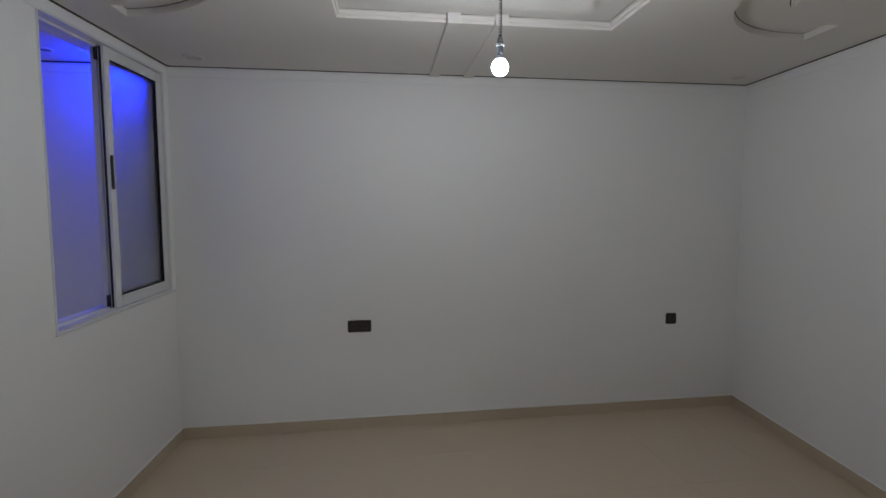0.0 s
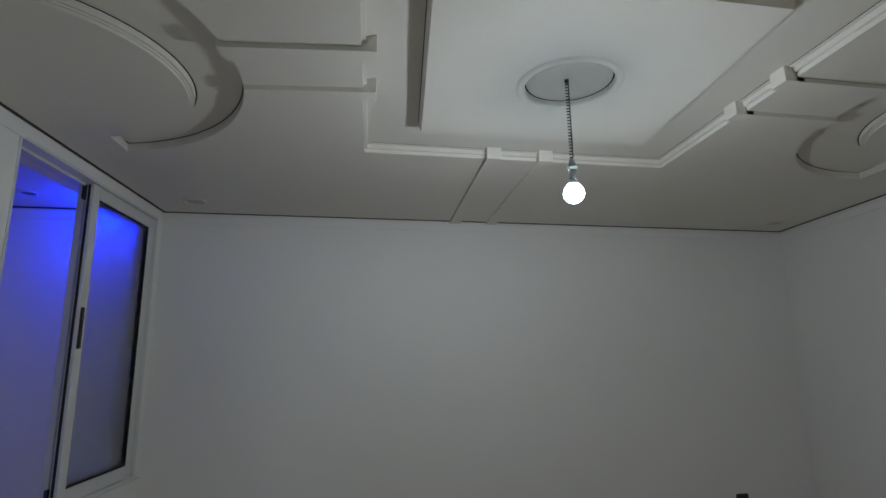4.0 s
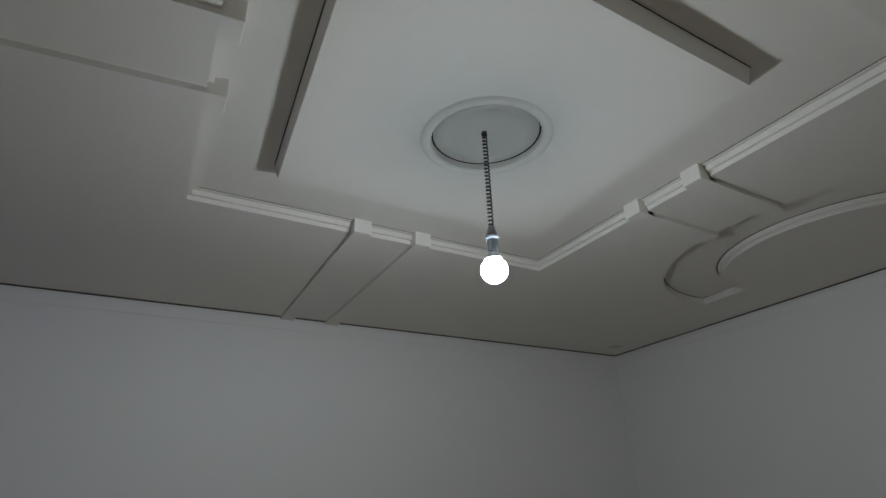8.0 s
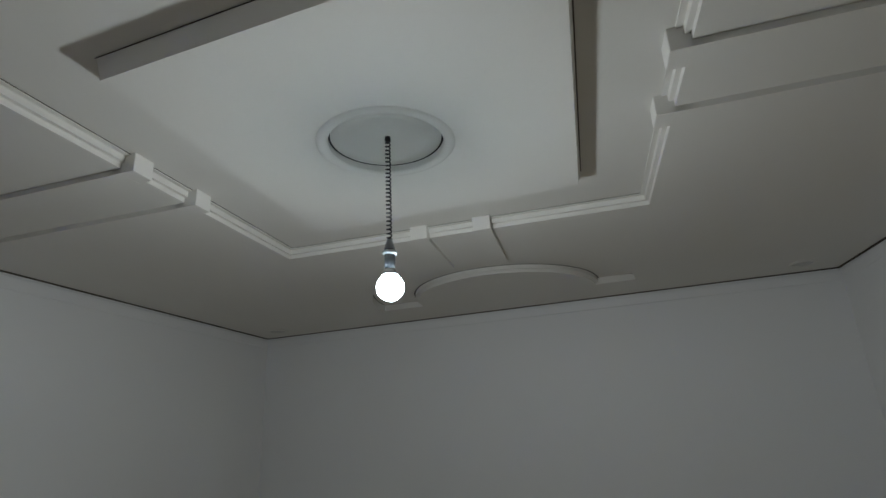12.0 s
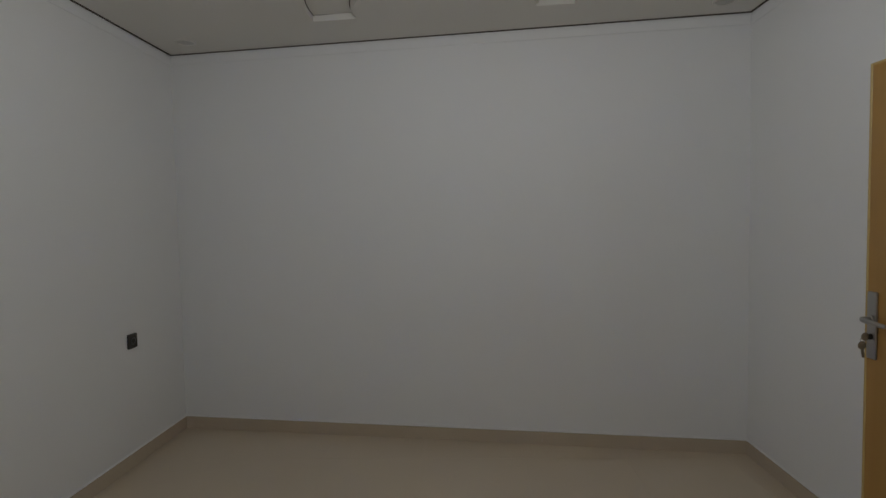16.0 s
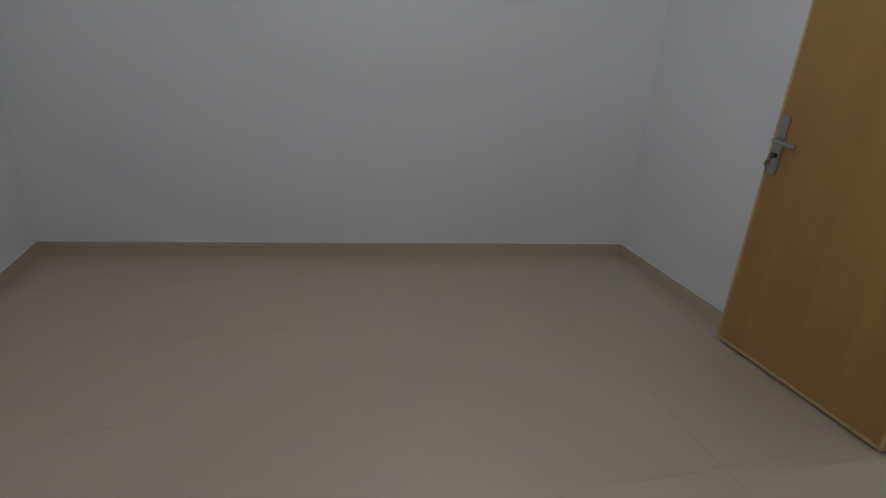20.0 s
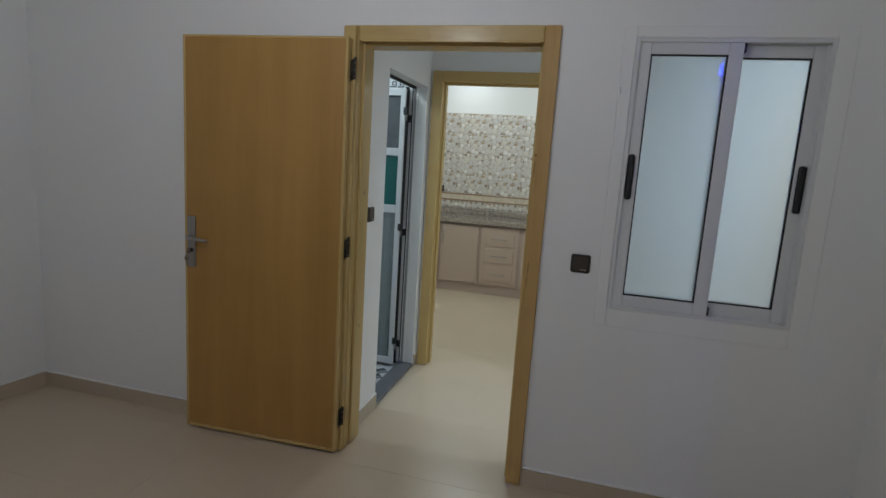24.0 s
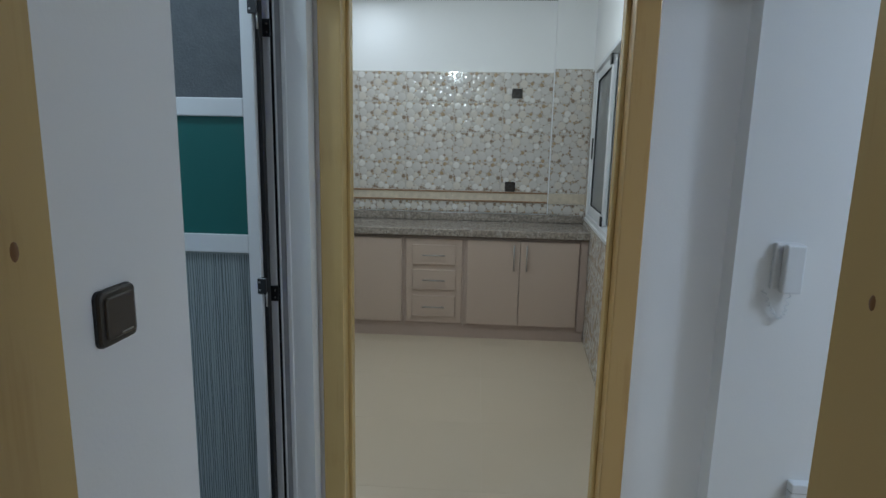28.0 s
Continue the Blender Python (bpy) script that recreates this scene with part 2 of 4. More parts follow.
wall_west = wall_with_openings("wall_west", LW + 0.1, [W_WIN], WW, start=-0.2)
wall_west.matrix_world = along(NW, SW, 0)
wall_north = wall_with_openings("wall_north", LN, [], WW)
wall_north.matrix_world = along(NE, NW, 0)
wall_east = wall_with_openings("wall_east", LE + 0.2, [], WW, start=-0.13)
wall_east.matrix_world = along(SE, NE, 0)
wall_south = wall_with_openings("wall_south", LS, [DOOR, S_WIN], 0.13)
wall_south.matrix_world = along(SW, SE, 0)

# ---- ceiling of the room ----
def arc(cx, cy, r, a0, a1, n=40):
    return [(cx + r * math.cos(math.radians(a0 + (a1 - a0) * i / n)), cy + r * math.sin(math.radians(a0 + (a1 - a0) * i / n))) for i in range(n + 1)]


def flat_with_holes(bm, outer, holes, z):
    edges = []
    for loop in (outer, *holes):
        vs = [bm.verts.new((x, y, z)) for x, y in loop]
        edges += [bm.edges.new((vs[i], vs[(i + 1) % len(vs)])) for i in range(len(vs))]
    bmesh.ops.triangle_fill(bm, use_beauty=True, use_dissolve=True, edges=edges)


def skirt(bm, loop, z0, z1):
    low = [bm.verts.new((x, y, z0)) for x, y in loop]
    high = [bm.verts.new((x, y, z1)) for x, y in loop]
    for i in range(len(loop)):
        j = (i + 1) % len(loop)
        bm.faces.new((low[i], low[j], high[j], high[i]))


def square(x0, y0, x1, y1):
    return [(x0, y0), (x1, y0), (x1, y1), (x0, y1)]


TX0, TX1, TY0, TY1 = 1.415, 2.849, 1.073, 2.505
RX0, RX1, RY0, RY1 = 1.618, 2.580, 1.309, 2.231
LEAN_T, LEAN_R = 0.048, 0.105
TRAY_Z, RAFT_Z, RING_Z = H + 0.038, H - 0.012, H + 0.036
GAP = 0.013
SPLAY = 0.010
TURN = -5.0
# half-round recesses: centre, radius, first and last angle of the edge, then of the island in it
RING_E = (3.970, 1.775, 0.735, 90 + TURN, 270 + TURN, 3.980, 1.750, 0.515, 90 + TURN, 270 + TURN)
RING_W = (0.281, 1.906, 0.749, -84, 78, 0.365, 2.020, 0.480, -90 + TURN, 90 + TURN)
rings = [arc(cx, cy, r, a0, a1) for cx, cy, r, a0, a1, *_ in (RING_E, RING_W)]


def leaning(points, lean):
    """Plan points drawn square, slanted with the side walls."""
    return [(x + lean * (y - 1.8), y) for x, y in points]


def tray_loop(a):
    return leaning(square(TX0 + a, TY0 + a, TX1 - a, TY1 - a), LEAN_T)


def raft_loop(a):
    return leaning(square(RX0 + a, RY0 + a, RX1 - a, RY1 - a), LEAN_R)


ROSE = (BULB[0] + 0.012, BULB[1] + 0.008)
rose_hole = [(ROSE[0] + 0.148 * math.cos(2 * math.pi * i / 64), ROSE[1] + 0.148 * math.sin(2 * math.pi * i / 64)) for i in range(64)]
inner_outline = [(SW[0] + GAP, GAP), (SE[0] - GAP, GAP), (NE[0] - GAP, NE[1] - GAP), (NW[0] + GAP, NW[1] - GAP)]


def stepped_drop(bm, loop_of, steps):
    """A moulding of straight runs: steps of (inset, z0, z1), each a ring of faces, joined by flat ledges."""
    for (a, z0, z1), nxt in zip(steps, steps[1:] + [None]):
        skirt(bm, loop_of(a), z0, z1)
        if nxt:
            lo, hi = loop_of(a), loop_of(nxt[0])
            va, vb = [bm.verts.new((x, y, z1)) for x, y in lo], [bm.verts.new((x, y, z1)) for x, y in hi]
            for i in range(len(va)):
                j = (i + 1) % len(va)
                bm.faces.new((va[i], va[j], vb[j], vb[i]))


bm = bmesh.new()
flat_with_holes(bm, inner_outline, [tray_loop(0), *rings], H)
skirt(bm, inner_outline, H, H + 0.03)
# two-step moulding round the tray
stepped_drop(bm, tray_loop, [(0.0, H, H + 0.016), (0.012, H + 0.016, H + 0.034), (0.026, H + 0.034, TRAY_Z + 0.004)])
prism(tray_loop(-0.05), TRAY_Z, TRAY_Z + 0.02, bm)
# hanging raft with a round hole for the rose and sides that splay out towards the tray
flat_with_holes(bm, raft_loop(0), [rose_hole], RAFT_Z)
low, high = [bm.verts.new((x, y, RAFT_Z)) for x, y in raft_loop(0)], [bm.verts.new((x, y, TRAY_Z + 0.001)) for x, y in raft_loop(-SPLAY)]
for i in range(4):
    bm.faces.new((low[i], low[(i + 1) % 4], high[(i + 1) % 4], high[i]))
skirt(bm, rose_hole, RAFT_Z, RAFT_Z + 0.03)
prism(raft_loop(0.01), RAFT_Z + 0.028, TRAY_Z + 0.01, bm)
# half-round recesses with a half-disc island each
for ring, (cx, cy, r, a0, a1, ix, iy, ri, b0, b1) in zip(rings, (RING_E, RING_W)):
    skirt(bm, ring, H, RING_Z + 0.01)
    prism(arc(ix, iy, ri - 0.012, b0, b1), H + 0.0002, H + 0.012, bm)
    prism(arc(ix, iy, ri - 0.006, b0, b1), H + 0.010, H + 0.016, bm)
    prism(arc(ix, iy, ri + 0.004, b0, b1), H + 0.015, RING_Z + 0.01, bm)
    prism(arc(cx, cy, r + 0.05, a0, a1), RING_Z, RING_Z + 0.02, bm)
# ribs, which run from the walls over the edge of the tray
RIB = 0.016
ribs = bmesh.new()
def rib(x0, y0, x1, y1):
    box(x0, y0, H - RIB, x1, y1, H + 0.012, bm=ribs)
def rib_head(x0, y0, x1, y1):
    box(x0, y0, H - RIB + 0.0003, x1, y1, TRAY_Z + 0.003, 0.0015, 1, ribs)
for x in (1.997, 2.244):
    rib(x - 0.034, TY1 - 0.002, x + 0.034, NE[1] - 0.004)
    rib_head(x - 0.034, TY1 - 0.045, x + 0.034, TY1 + 0.030)
    rib(x - 0.034, 0.004, x + 0.034, TY0 + 0.002)
    rib_head(x - 0.034, TY0 - 0.030, x + 0.034, TY0 + 0.045)
for y in (1.668, 1.916):
    rib(TX1 - 0.002, y - 0.034, 3.245, y + 0.034)
    rib_head(TX1 - 0.045, y - 0.034, TX1 + 0.030, y + 0.034)
known = len(ribs.verts)
for x, y in ((1.000, 1.712), (1.024, 1.960)):
    rib(x, y - 0.034, TX0 + 0.002, y + 0.034)
    rib_head(TX0 - 0.030, y - 0.034, TX0 + 0.045, y + 0.034)
ribs.verts.ensure_lookup_table()
for v in ribs.verts[known:]:
    v.co.y -= 0.10 * (v.co.x - TX0)
for v in ribs.verts:
    v.co.x += LEAN_T * (v.co.y - 1.8)
join(bm, ribs)
tagged(part("ceiling", bm, PLASTER), kind="structure")


def ribbon(bm, inner, outer, z):
    """A flat band between two outlines of the same length."""
    a, b = [bm.verts.new((x, y, z)) for x, y in inner], [bm.verts.new((x, y, z)) for x, y in outer]
    for i in range(len(a) - 1):
        bm.faces.new((a[i], a[i + 1], b[i + 1], b[i]))


# open joints where the mouldings meet the sunk panels
bm = bmesh.new()
lo, hi = tray_loop(0.0265), tray_loop(0.0298)
ribbon(bm, lo[1:], hi[1:], TRAY_Z - 0.0015)
lo, hi = raft_loop(-SPLAY - 0.0002), raft_loop(-SPLAY - 0.003)
ribbon(bm, [lo[3], lo[0], lo[1]], [hi[3], hi[0], hi[1]], TRAY_Z - 0.0015)
for cx, cy, r, a0, a1, ix, iy, ri, b0, b1 in (RING_E, RING_W):
    ribbon(bm, arc(cx, cy, r - 0.001, a0, a1), arc(cx, cy, r - 0.006, a0, a1), RING_Z - 0.0015)
    ribbon(bm, arc(ix, iy, ri + 0.0045, b0, b1), arc(ix, iy, ri + 0.0105, b0, b1), RING_Z - 0.0015)
    # the straight ends of the recess
    near, far = arc(ix, iy, ri + 0.012, b0, b1), arc(cx, cy, r - 0.007, a0, a1)
    for k in (0, -1):
        e0, e1 = Vector(near[k]), Vector(far[k])
        run = (e1 - e0).normalized()
        inward = Vector((-run.y, run.x))
        if inward.dot(Vector(far[len(far) // 2]) - e1) < 0:
            inward = -inward
        ribbon(bm, [e0 + inward * 0.001, e1 + inward * 0.001], [e0 + inward * 0.007, e1 + inward * 0.007], RING_Z - 0.0015)
tagged(part("trim", bm, JOINT), "dark open joints in the plaster ceiling", kind="structure")
# the slab above the hung ceilings
tagged(part("roof_slab", box(-3.1, -5.0, TOP - 0.02, 4.9, 4.6, TOP + 0.1), PLASTER), kind="structure")

# ---- floor tiles ----
floor = tagged(part("floor", box(-3.1, -4.8, -0.2, 4.7, 4.1, -0.0007), GROUT), "beige polished porcelain floor with thin grey joints", kind="structure")
tile_mesh = None
TS = 0.60
for i in range(-6, 6):
    for j in range(-8, 7):
        x0, y0 = 1.655 + i * TS, 0.130 + j * TS
        if x0 < -1.3 or x0 > 4.5 or y0 > 3.6 or (y0 + TS < -1.3 and x0 < 0.4) or (x0 < -0.5 and y0 > 0.0) or y0 < -4.6:
            continue
        if tile_mesh is None:
            ob = part("floor_tile", box(0.0005, 0.0005, -0.0125, TS - 0.0005, TS - 0.0005, 0.0), TILE, floor)
            tile_mesh = ob.data
        else:
            ob = new("floor_tile", tile_mesh)
            ob.parent = floor
        ob.location = (x0, y0, 0)


def skirting(m, spans, h=0.08):
    """Skirting tiles along a wall line."""
    for a, b in spans:
        s = a
        while s < b - 0.02:
            e = min(s + 0.6, b)
            ob = part("skirting_tile", box(s + 0.0003, 0.0, 0.0, e - 0.0003, 0.010, h, 0.0006, 1), SKIRT, baseboard)
            ob.matrix_world = m
            bead = part("grout_bead", box(s, 0.0, h + 0.0005, e, 0.011, h + 0.013, 0.005, 1), FILLER, baseboard)
            bead.matrix_world = m
            s = e


baseboard = tagged(new("baseboard"), "beige porcelain tile skirting along the walls", kind="structure")
skirting(along(NW, SW, 0), [(0, LW)])
skirting(along(NE, NW, 0), [(0, LN)])
skirting(along(SE, NE, 0), [(0, LE)])
skirting(along(SW, SE, 0), [(0, 1.282 - SW[0]), (2.239 - SW[0], LS)])

# plaster strip at the top of the walls
for m, length in ((along(NW, SW, 1.262), LW - 1.262), (along(NE, NW, 0), LN), (along(SE, NE, 0), LE), (along(SW, SE, 0), LS)):
    ob = tagged(part("trim", box(0, 0, H - 0.070, length, 0.006, H - 0.014, 0.003, 1), PAINT), "white plaster strip under the ceiling", kind="structure")
    ob.matrix_world = m
    if m == along(NW, SW, 1.262):
        m, length = along(NW, SW, 0), LW
    ob = tagged(part("trim", box(0, 0, H - 0.004, length, 0.003, H + 0.060), JOINT), "dark open joint between wall and ceiling", kind="structure")
    ob.matrix_world = m


# ---- pendant lamp ----
def pendant():
    lampo = thing("pendant_lamp", "bare glowing bulb on a dark coiled cord from the ceiling", "pendant lamp", (BULB[0], BULB[1], RAFT_Z))
    drop = BULB[2] - RAFT_Z
    z_top, z_low = 0.012, drop + 0.115
    n = 26 * 10
    coil = [(0.0058 * math.cos(2 * math.pi * i / 10), 0.0058 * math.sin(2 * math.pi * i / 10), z_top + (z_low - z_top) * i / n) for i in range(n + 1)]
    part("cord", tube(coil, 0.0019, 6), BLACK, lampo, "dark coiled cable")
    part("hook", lathe([(0, 0.0145), (0.0075, 0.0145), (0.0075, 0.004), (0, 0.001)], 12), BLACK, lampo)
    part("socket_cap", lathe([(0, drop + 0.122), (0.005, drop + 0.121), (0.0085, drop + 0.110), (0.0135, drop + 0.0925), (0, drop + 0.0925)], 20), material("pale_socket_cap", (0.42, 0.44, 0.47), 0.4), lampo, "pale grey conical cap")
    part("socket", lathe([(0, drop + 0.092), (0.0128, drop + 0.092), (0.0128, drop + 0.052), (0.0118, drop + 0.040), (0, drop + 0.040)], 20), material("grey_socket_plastic", (0.20, 0.21, 0.225), 0.4), lampo)
    part("socket_ring", lathe([(0.0128, drop + 0.088), (0.0172, drop + 0.088), (0.0172, drop + 0.079), (0.0128, drop + 0.079), (0.0128, drop + 0.088)], 20), material("pale_ring_plastic", (0.72, 0.73, 0.75), 0.4), lampo, "pale threaded ring")
    r = 0.0325
    prof = [(r * math.sin(math.radians(a)), drop - r * math.cos(math.radians(a))) for a in range(0, 171, 10)] + [(0, drop + r)]
    bulb = part("bulb", lathe(prof, 28), glowing("lit_bulb_glass", (0.70, 0.87, 1.0), 92.0), lampo, "white glowing bulb")
    # unseen disc inside the bulb, added to cut the light towards the ceiling
    part("light_blocker", lathe([(0, drop + 0.004), (0.0315, drop + 0.004), (0.0315, drop + 0.001), (0, drop + 0.001)], 24), WHITEP, bulb)
    part("bulb_neck", lathe([(0.020, drop + 0.029), (0.015, drop + 0.034), (0.0125, drop + 0.044), (0, drop + 0.044)], 24), WHITEP, bulb, "white plastic bulb base")
    bulb.visible_shadow = False
    return lampo


pendant()
rose = thing("ceiling_rose", "round white plaster rose sunk in a raised rim", "ceiling rose", (ROSE[0], ROSE[1], RAFT_Z))
part("rim", lathe([(0.178, 0.001), (0.174, -0.003), (0.166, -0.0055), (0.156, -0.005), (0.149, -0.002), (0.149, 0.001)], 64), PLASTER, rose)
part("dish", lathe([(0, 0.014), (0.10, 0.015), (0.142, 0.017), (0.1425, 0.021)], 64), PLASTER, rose)
part("joint", lathe([(0.1425, 0.0175), (0.1478, 0.0175)], 64), SEAL, rose, "dark open joint round the dish")

for x, y in ((4.300, 3.400), (3.935, 0.235), (0.530, 3.380)):
    cup = thing("downlight", "small round white unlit downlight cover", "downlight", (x, y, H), group="ceiling downlights")
    part("rim", lathe([(0.064, 0.001), (0.063, -0.005), (0.050, -0.008), (0.050, 0.0)], 28), PLASTER, cup)
    part("lens", lathe([(0, -0.003), (0.050, -0.003)], 28), material("dull_lens", (0.52, 0.51, 0.48), 0.4), cup)


# ---- sockets and switches ----
def rounded(w, h, r, y0, y1, crown=0.0):
    """A plate with rounded corners in the x-z plane, its front edge drawn in by crown."""
    out = []
    for cx, cz, a0 in ((w / 2 - r, h / 2 - r, 0), (-w / 2 + r, h / 2 - r, 90), (-w / 2 + r, -h / 2 + r, 180), (w / 2 - r, -h / 2 + r, 270)):
        out += [(cx + r * math.cos(math.radians(a0 + 15 * i)), cz + r * math.sin(math.radians(a0 + 15 * i))) for i in range(7)]
    bm = bmesh.new()
    steps = [(0.0, y0), (0.0, y1 - crown), (crown * 0.3, y1 - crown * 0.3), (crown, y1)] if crown else [(0.0, y0), (0.0, y1)]
    rings = [[bm.verts.new((x * (1 - 2 * d / w), y, z * (1 - 2 * d / h))) for x, z in out] for d, y in steps]
    for a, b in zip(rings, rings[1:]):
        for i in range(len(a)):
            bm.faces.new((a[i], a[(i + 1) % len(a)], b[(i + 1) % len(a)], b[i]))
    bm.faces.new(rings[0][::-1])
    bm.faces.new(rings[-1])
    return bm


def plate(name, label, category, m, w, h, holes, rocker=False, group=""):
    """A dark plate on a wall; x along the wall, z up, y out of it."""
    t = tagged(new(name), label, category, group)
    t.matrix_world = m
    part("cover", rounded(w, h, 0.010, 0.0, 0.010, 0.004), BRONZE, t)
    part("edge", rounded(w + 0.002, h + 0.002, 0.011, 0.0, 0.004), BLACK, t)
    if rocker:
        part("rocker", rounded(w - 0.016, h - 0.018, 0.006, 0.010, 0.0135, 0.0025), material("bronze_rocker", (0.060, 0.048, 0.040), 0.2), t)
        part("marker", box(-w / 2 + 0.016, 0.0128, -h / 2 + 0.013, -w / 2 + 0.040, 0.0140, -h / 2 + 0.0155), STEEL, t)
    for cx in holes:
        bm = lathe([(0.021, 0.0), (0.021, 0.003), (0.017, 0.003), (0.017, -0.006), (0, -0.006)], 24)
        bmesh.ops.rotate(bm, cent=(0, 0, 0), matrix=Matrix.Rotation(radians(-90), 3, "X"), verts=bm.verts)
        bmesh.ops.translate(bm, vec=(cx, 0.0095, 0), verts=bm.verts)
        s = part("outlet", bm, BLACK, t)
        for dx in (-0.0095, 0.0095):
            bm = lathe([(0, 0.001), (0.0026, 0.001), (0.0026, 0.0)], 8)
            bmesh.ops.rotate(bm, cent=(0, 0, 0), matrix=Matrix.Rotation(radians(-90), 3, "X"), verts=bm.verts)
            bmesh.ops.translate(bm, vec=(cx + dx, 0.004, 0), verts=bm.verts)
            part("contact", bm, STEEL, s)
    return t


def on_north(x, z):
    s = (NE[0] - x) / (NE[0] - NW[0]) * LN
    return along(NE, NW, s, z)


plate("wall_socket", "wide dark bronze double socket on the white wall", "socket", on_north(1.531, 0.768), 0.168, 0.086, (-0.040, 0.040))
plate("wall_socket", "square dark bronze socket near the corner", "socket", on_north(3.984, 0.741), 0.086, 0.086, (0.0,))
plate("light_switch", "square dark bronze rocker switch beside the door", "switch", pose(1.114, 0, 1.070), 0.080, 0.078, (), True)
plate("light_switch", "dark bronze rocker switch in the hall", "switch", pose(2.212, -0.288, 1.165, 0, 0, 90), 0.076, 0.077, (), True)


hook = thing("wall_hook", "tiny white hook screwed into the wall beside the window", "hook", (1.031, 0.0, 1.783))
part("shank", tube([(0, 0.0, 0), (0, 0.010, 0), (0.001, 0.014, 0.006), (0.001, 0.014, 0.020)], 0.0022, 8), WHITEP, hook)
part("washer", tube([(0, 0.0, 0), (0, 0.002, 0)], 0.005, 10), WHITEP, hook)

# ---- door frames ----
def door_frame(name, label, x0, x1, top, w, y0, y1, bead_y, bead=0.030):
    """A pine frame: two posts and a head with a rounded edge, and a stop bead inside."""
    t = tagged(new(name), label, kind="structure")
    part("post", box(x0, y0, 0.001, x0 + w, y1, top, 0.004, 2), PINE_RED, t, "redder pine post")
    part("post", box(x1 - w, y0, 0.001, x1, y1, top, 0.004, 2), PINE, t)
    head = box(0, y0, -(x1 - x0) / 2 + w + 0.0008, w, y1, (x1 - x0) / 2 - w - 0.0008, 0.004, 2)
    ob = part("head", head, PINE, t)
    ob.matrix_world = pose((x0 + x1) / 2, 0, top - w, 0, 0, 0) @ Matrix(((0, 0, 1, 0), (0, 1, 0, 0), (1, 0, 0, 0), (0, 0, 0, 1)))
    for a in (x0 + w - 0.001, x1 - w - 0.012):
        part("stop_bead", box(a, bead_y - bead, 0.002, a + 0.013, bead_y, top - w, 0.003, 1), PINE, t)
    strip = box(0, bead_y - bead, -(x1 - x0) / 2 + w + 0.013, 0.013, bead_y, (x1 - x0) / 2 - w - 0.013, 0.003, 1)
    ob = part("stop_bead", strip, PINE, t)
    ob.matrix_world = pose((x0 + x1) / 2, 0, top - w - 0.012, 0, 0, 0) @ Matrix(((0, 0, 1, 0), (0, 1, 0, 0), (1, 0, 0, 0), (0, 0, 0, 1)))
    return t


frame_1 = door_frame("door_frame_1", "varnished pine door frame of the bedroom", 1.284, 2.239, 2.041, 0.066, -0.136, 0.018, -0.030, 0.1055)
part("rebate_strip", box(2.178, 0.0185, 0.002, 2.236, 0.043, 2.034, 0.003, 1), PINE, frame_1, "pale pine rebate strip")
part("bead", box(1.366, 0.014, 1.970, 2.157, 0.024, 1.980, 0.003, 2), PINE, frame_1)
for x, z, r, long in ((1.343, 1.515, 0.004, 1.0), (1.344, 1.46, 0.0012, 26.0), (1.334, 1.03, 0.0016, 14.0), (1.3355, 0.965, 0.0010, 26.0), (2.209, 0.90, 0.004, 1.4)):
    bm = lathe([(0, 0.0016), (r, 0.001), (r * 1.25, 0)], 10)
    bmesh.ops.rotate(bm, cent=(0, 0, 0), matrix=Matrix.Rotation(radians(-90), 3, "X"), verts=bm.verts)
    bmesh.ops.scale(bm, vec=(1, 1, long), verts=bm.verts)
    bmesh.ops.translate(bm, vec=(x, 0.018 if x < 2 else 0.043, z), verts=bm.verts)
    part("knot", bm, material("brown_knot", (0.17, 0.07, 0.022), 0.6, stain=0.3), frame_1)
for x, z, r in ((1.362, 1.270, 0.004), (1.362, 0.62, 0.006), (2.161, 1.29, 0.0055), (2.161, 0.62, 0.005)):
    bm = lathe([(0, 0.0016), (r, 0.001), (r * 1.25, 0)], 10)
    bmesh.ops.rotate(bm, cent=(0, 0, 0), matrix=Matrix.Rotation(radians(90 if x < 1.5 else -90), 3, "Y"), verts=bm.verts)
    bmesh.ops.scale(bm, vec=(1, 0.8, 1.5), verts=bm.verts)
    bmesh.ops.translate(bm, vec=(x, -0.085, z), verts=bm.verts)
    part("knot", bm, material("wood_knot", (0.20, 0.095, 0.028), 0.5, stain=0.3), frame_1)
hall_door = tagged(new("door_3"), "closed oak-veneered door in the hall wall", "door", kind="structure")
hall_door.matrix_world = pose(-0.832, STEP_Y, 0.010)
part("leaf", box(0.0, 0.002, 0.0, 0.700, 0.012, 1.965, 0.001, 1), VENEER, hall_door)
door_frame("door_frame_3", "varnished pine door frame in the hall wall", -0.900, -0.060, 2.045, 0.068, STEP_Y + 0.0005, STEP_Y + 0.018, STEP_Y + 0.014, 0.012)
door_frame("door_frame_2", "varnished pine door frame of the kitchen", 1.215, 2.196, 2.060, 0.070, -1.394, -1.236, -1.30)

# ---- the open door leaf ----
door = tagged(new("door_1"), "oak-veneered door leaf swung fully open against the wall", "door", kind="structure")
LX0, LX1, LY0, LY1, LZ0, LZ1 = 2.192, 3.028, 0.050, 0.090, 0.014, 1.977
door.matrix_world = pose(LX0, LY0, LZ0, 0, 0, 2.0)
lw, lt, lh = LX1 - LX0, LY1 - LY0, LZ1 - LZ0
part("leaf", box(0.013, 0.001, 0.016, lw - 0.012, lt - 0.001, lh - 0.010, 0.001, 1), VENEER, door)
part("lipping", box(0, 0, 0, 0.013, lt, lh, 0.002, 1), PINE, door, "pale pine edge strip")
part("lipping", box(lw - 0.012, 0, 0, lw, lt, lh, 0.002, 1), PINE, door)
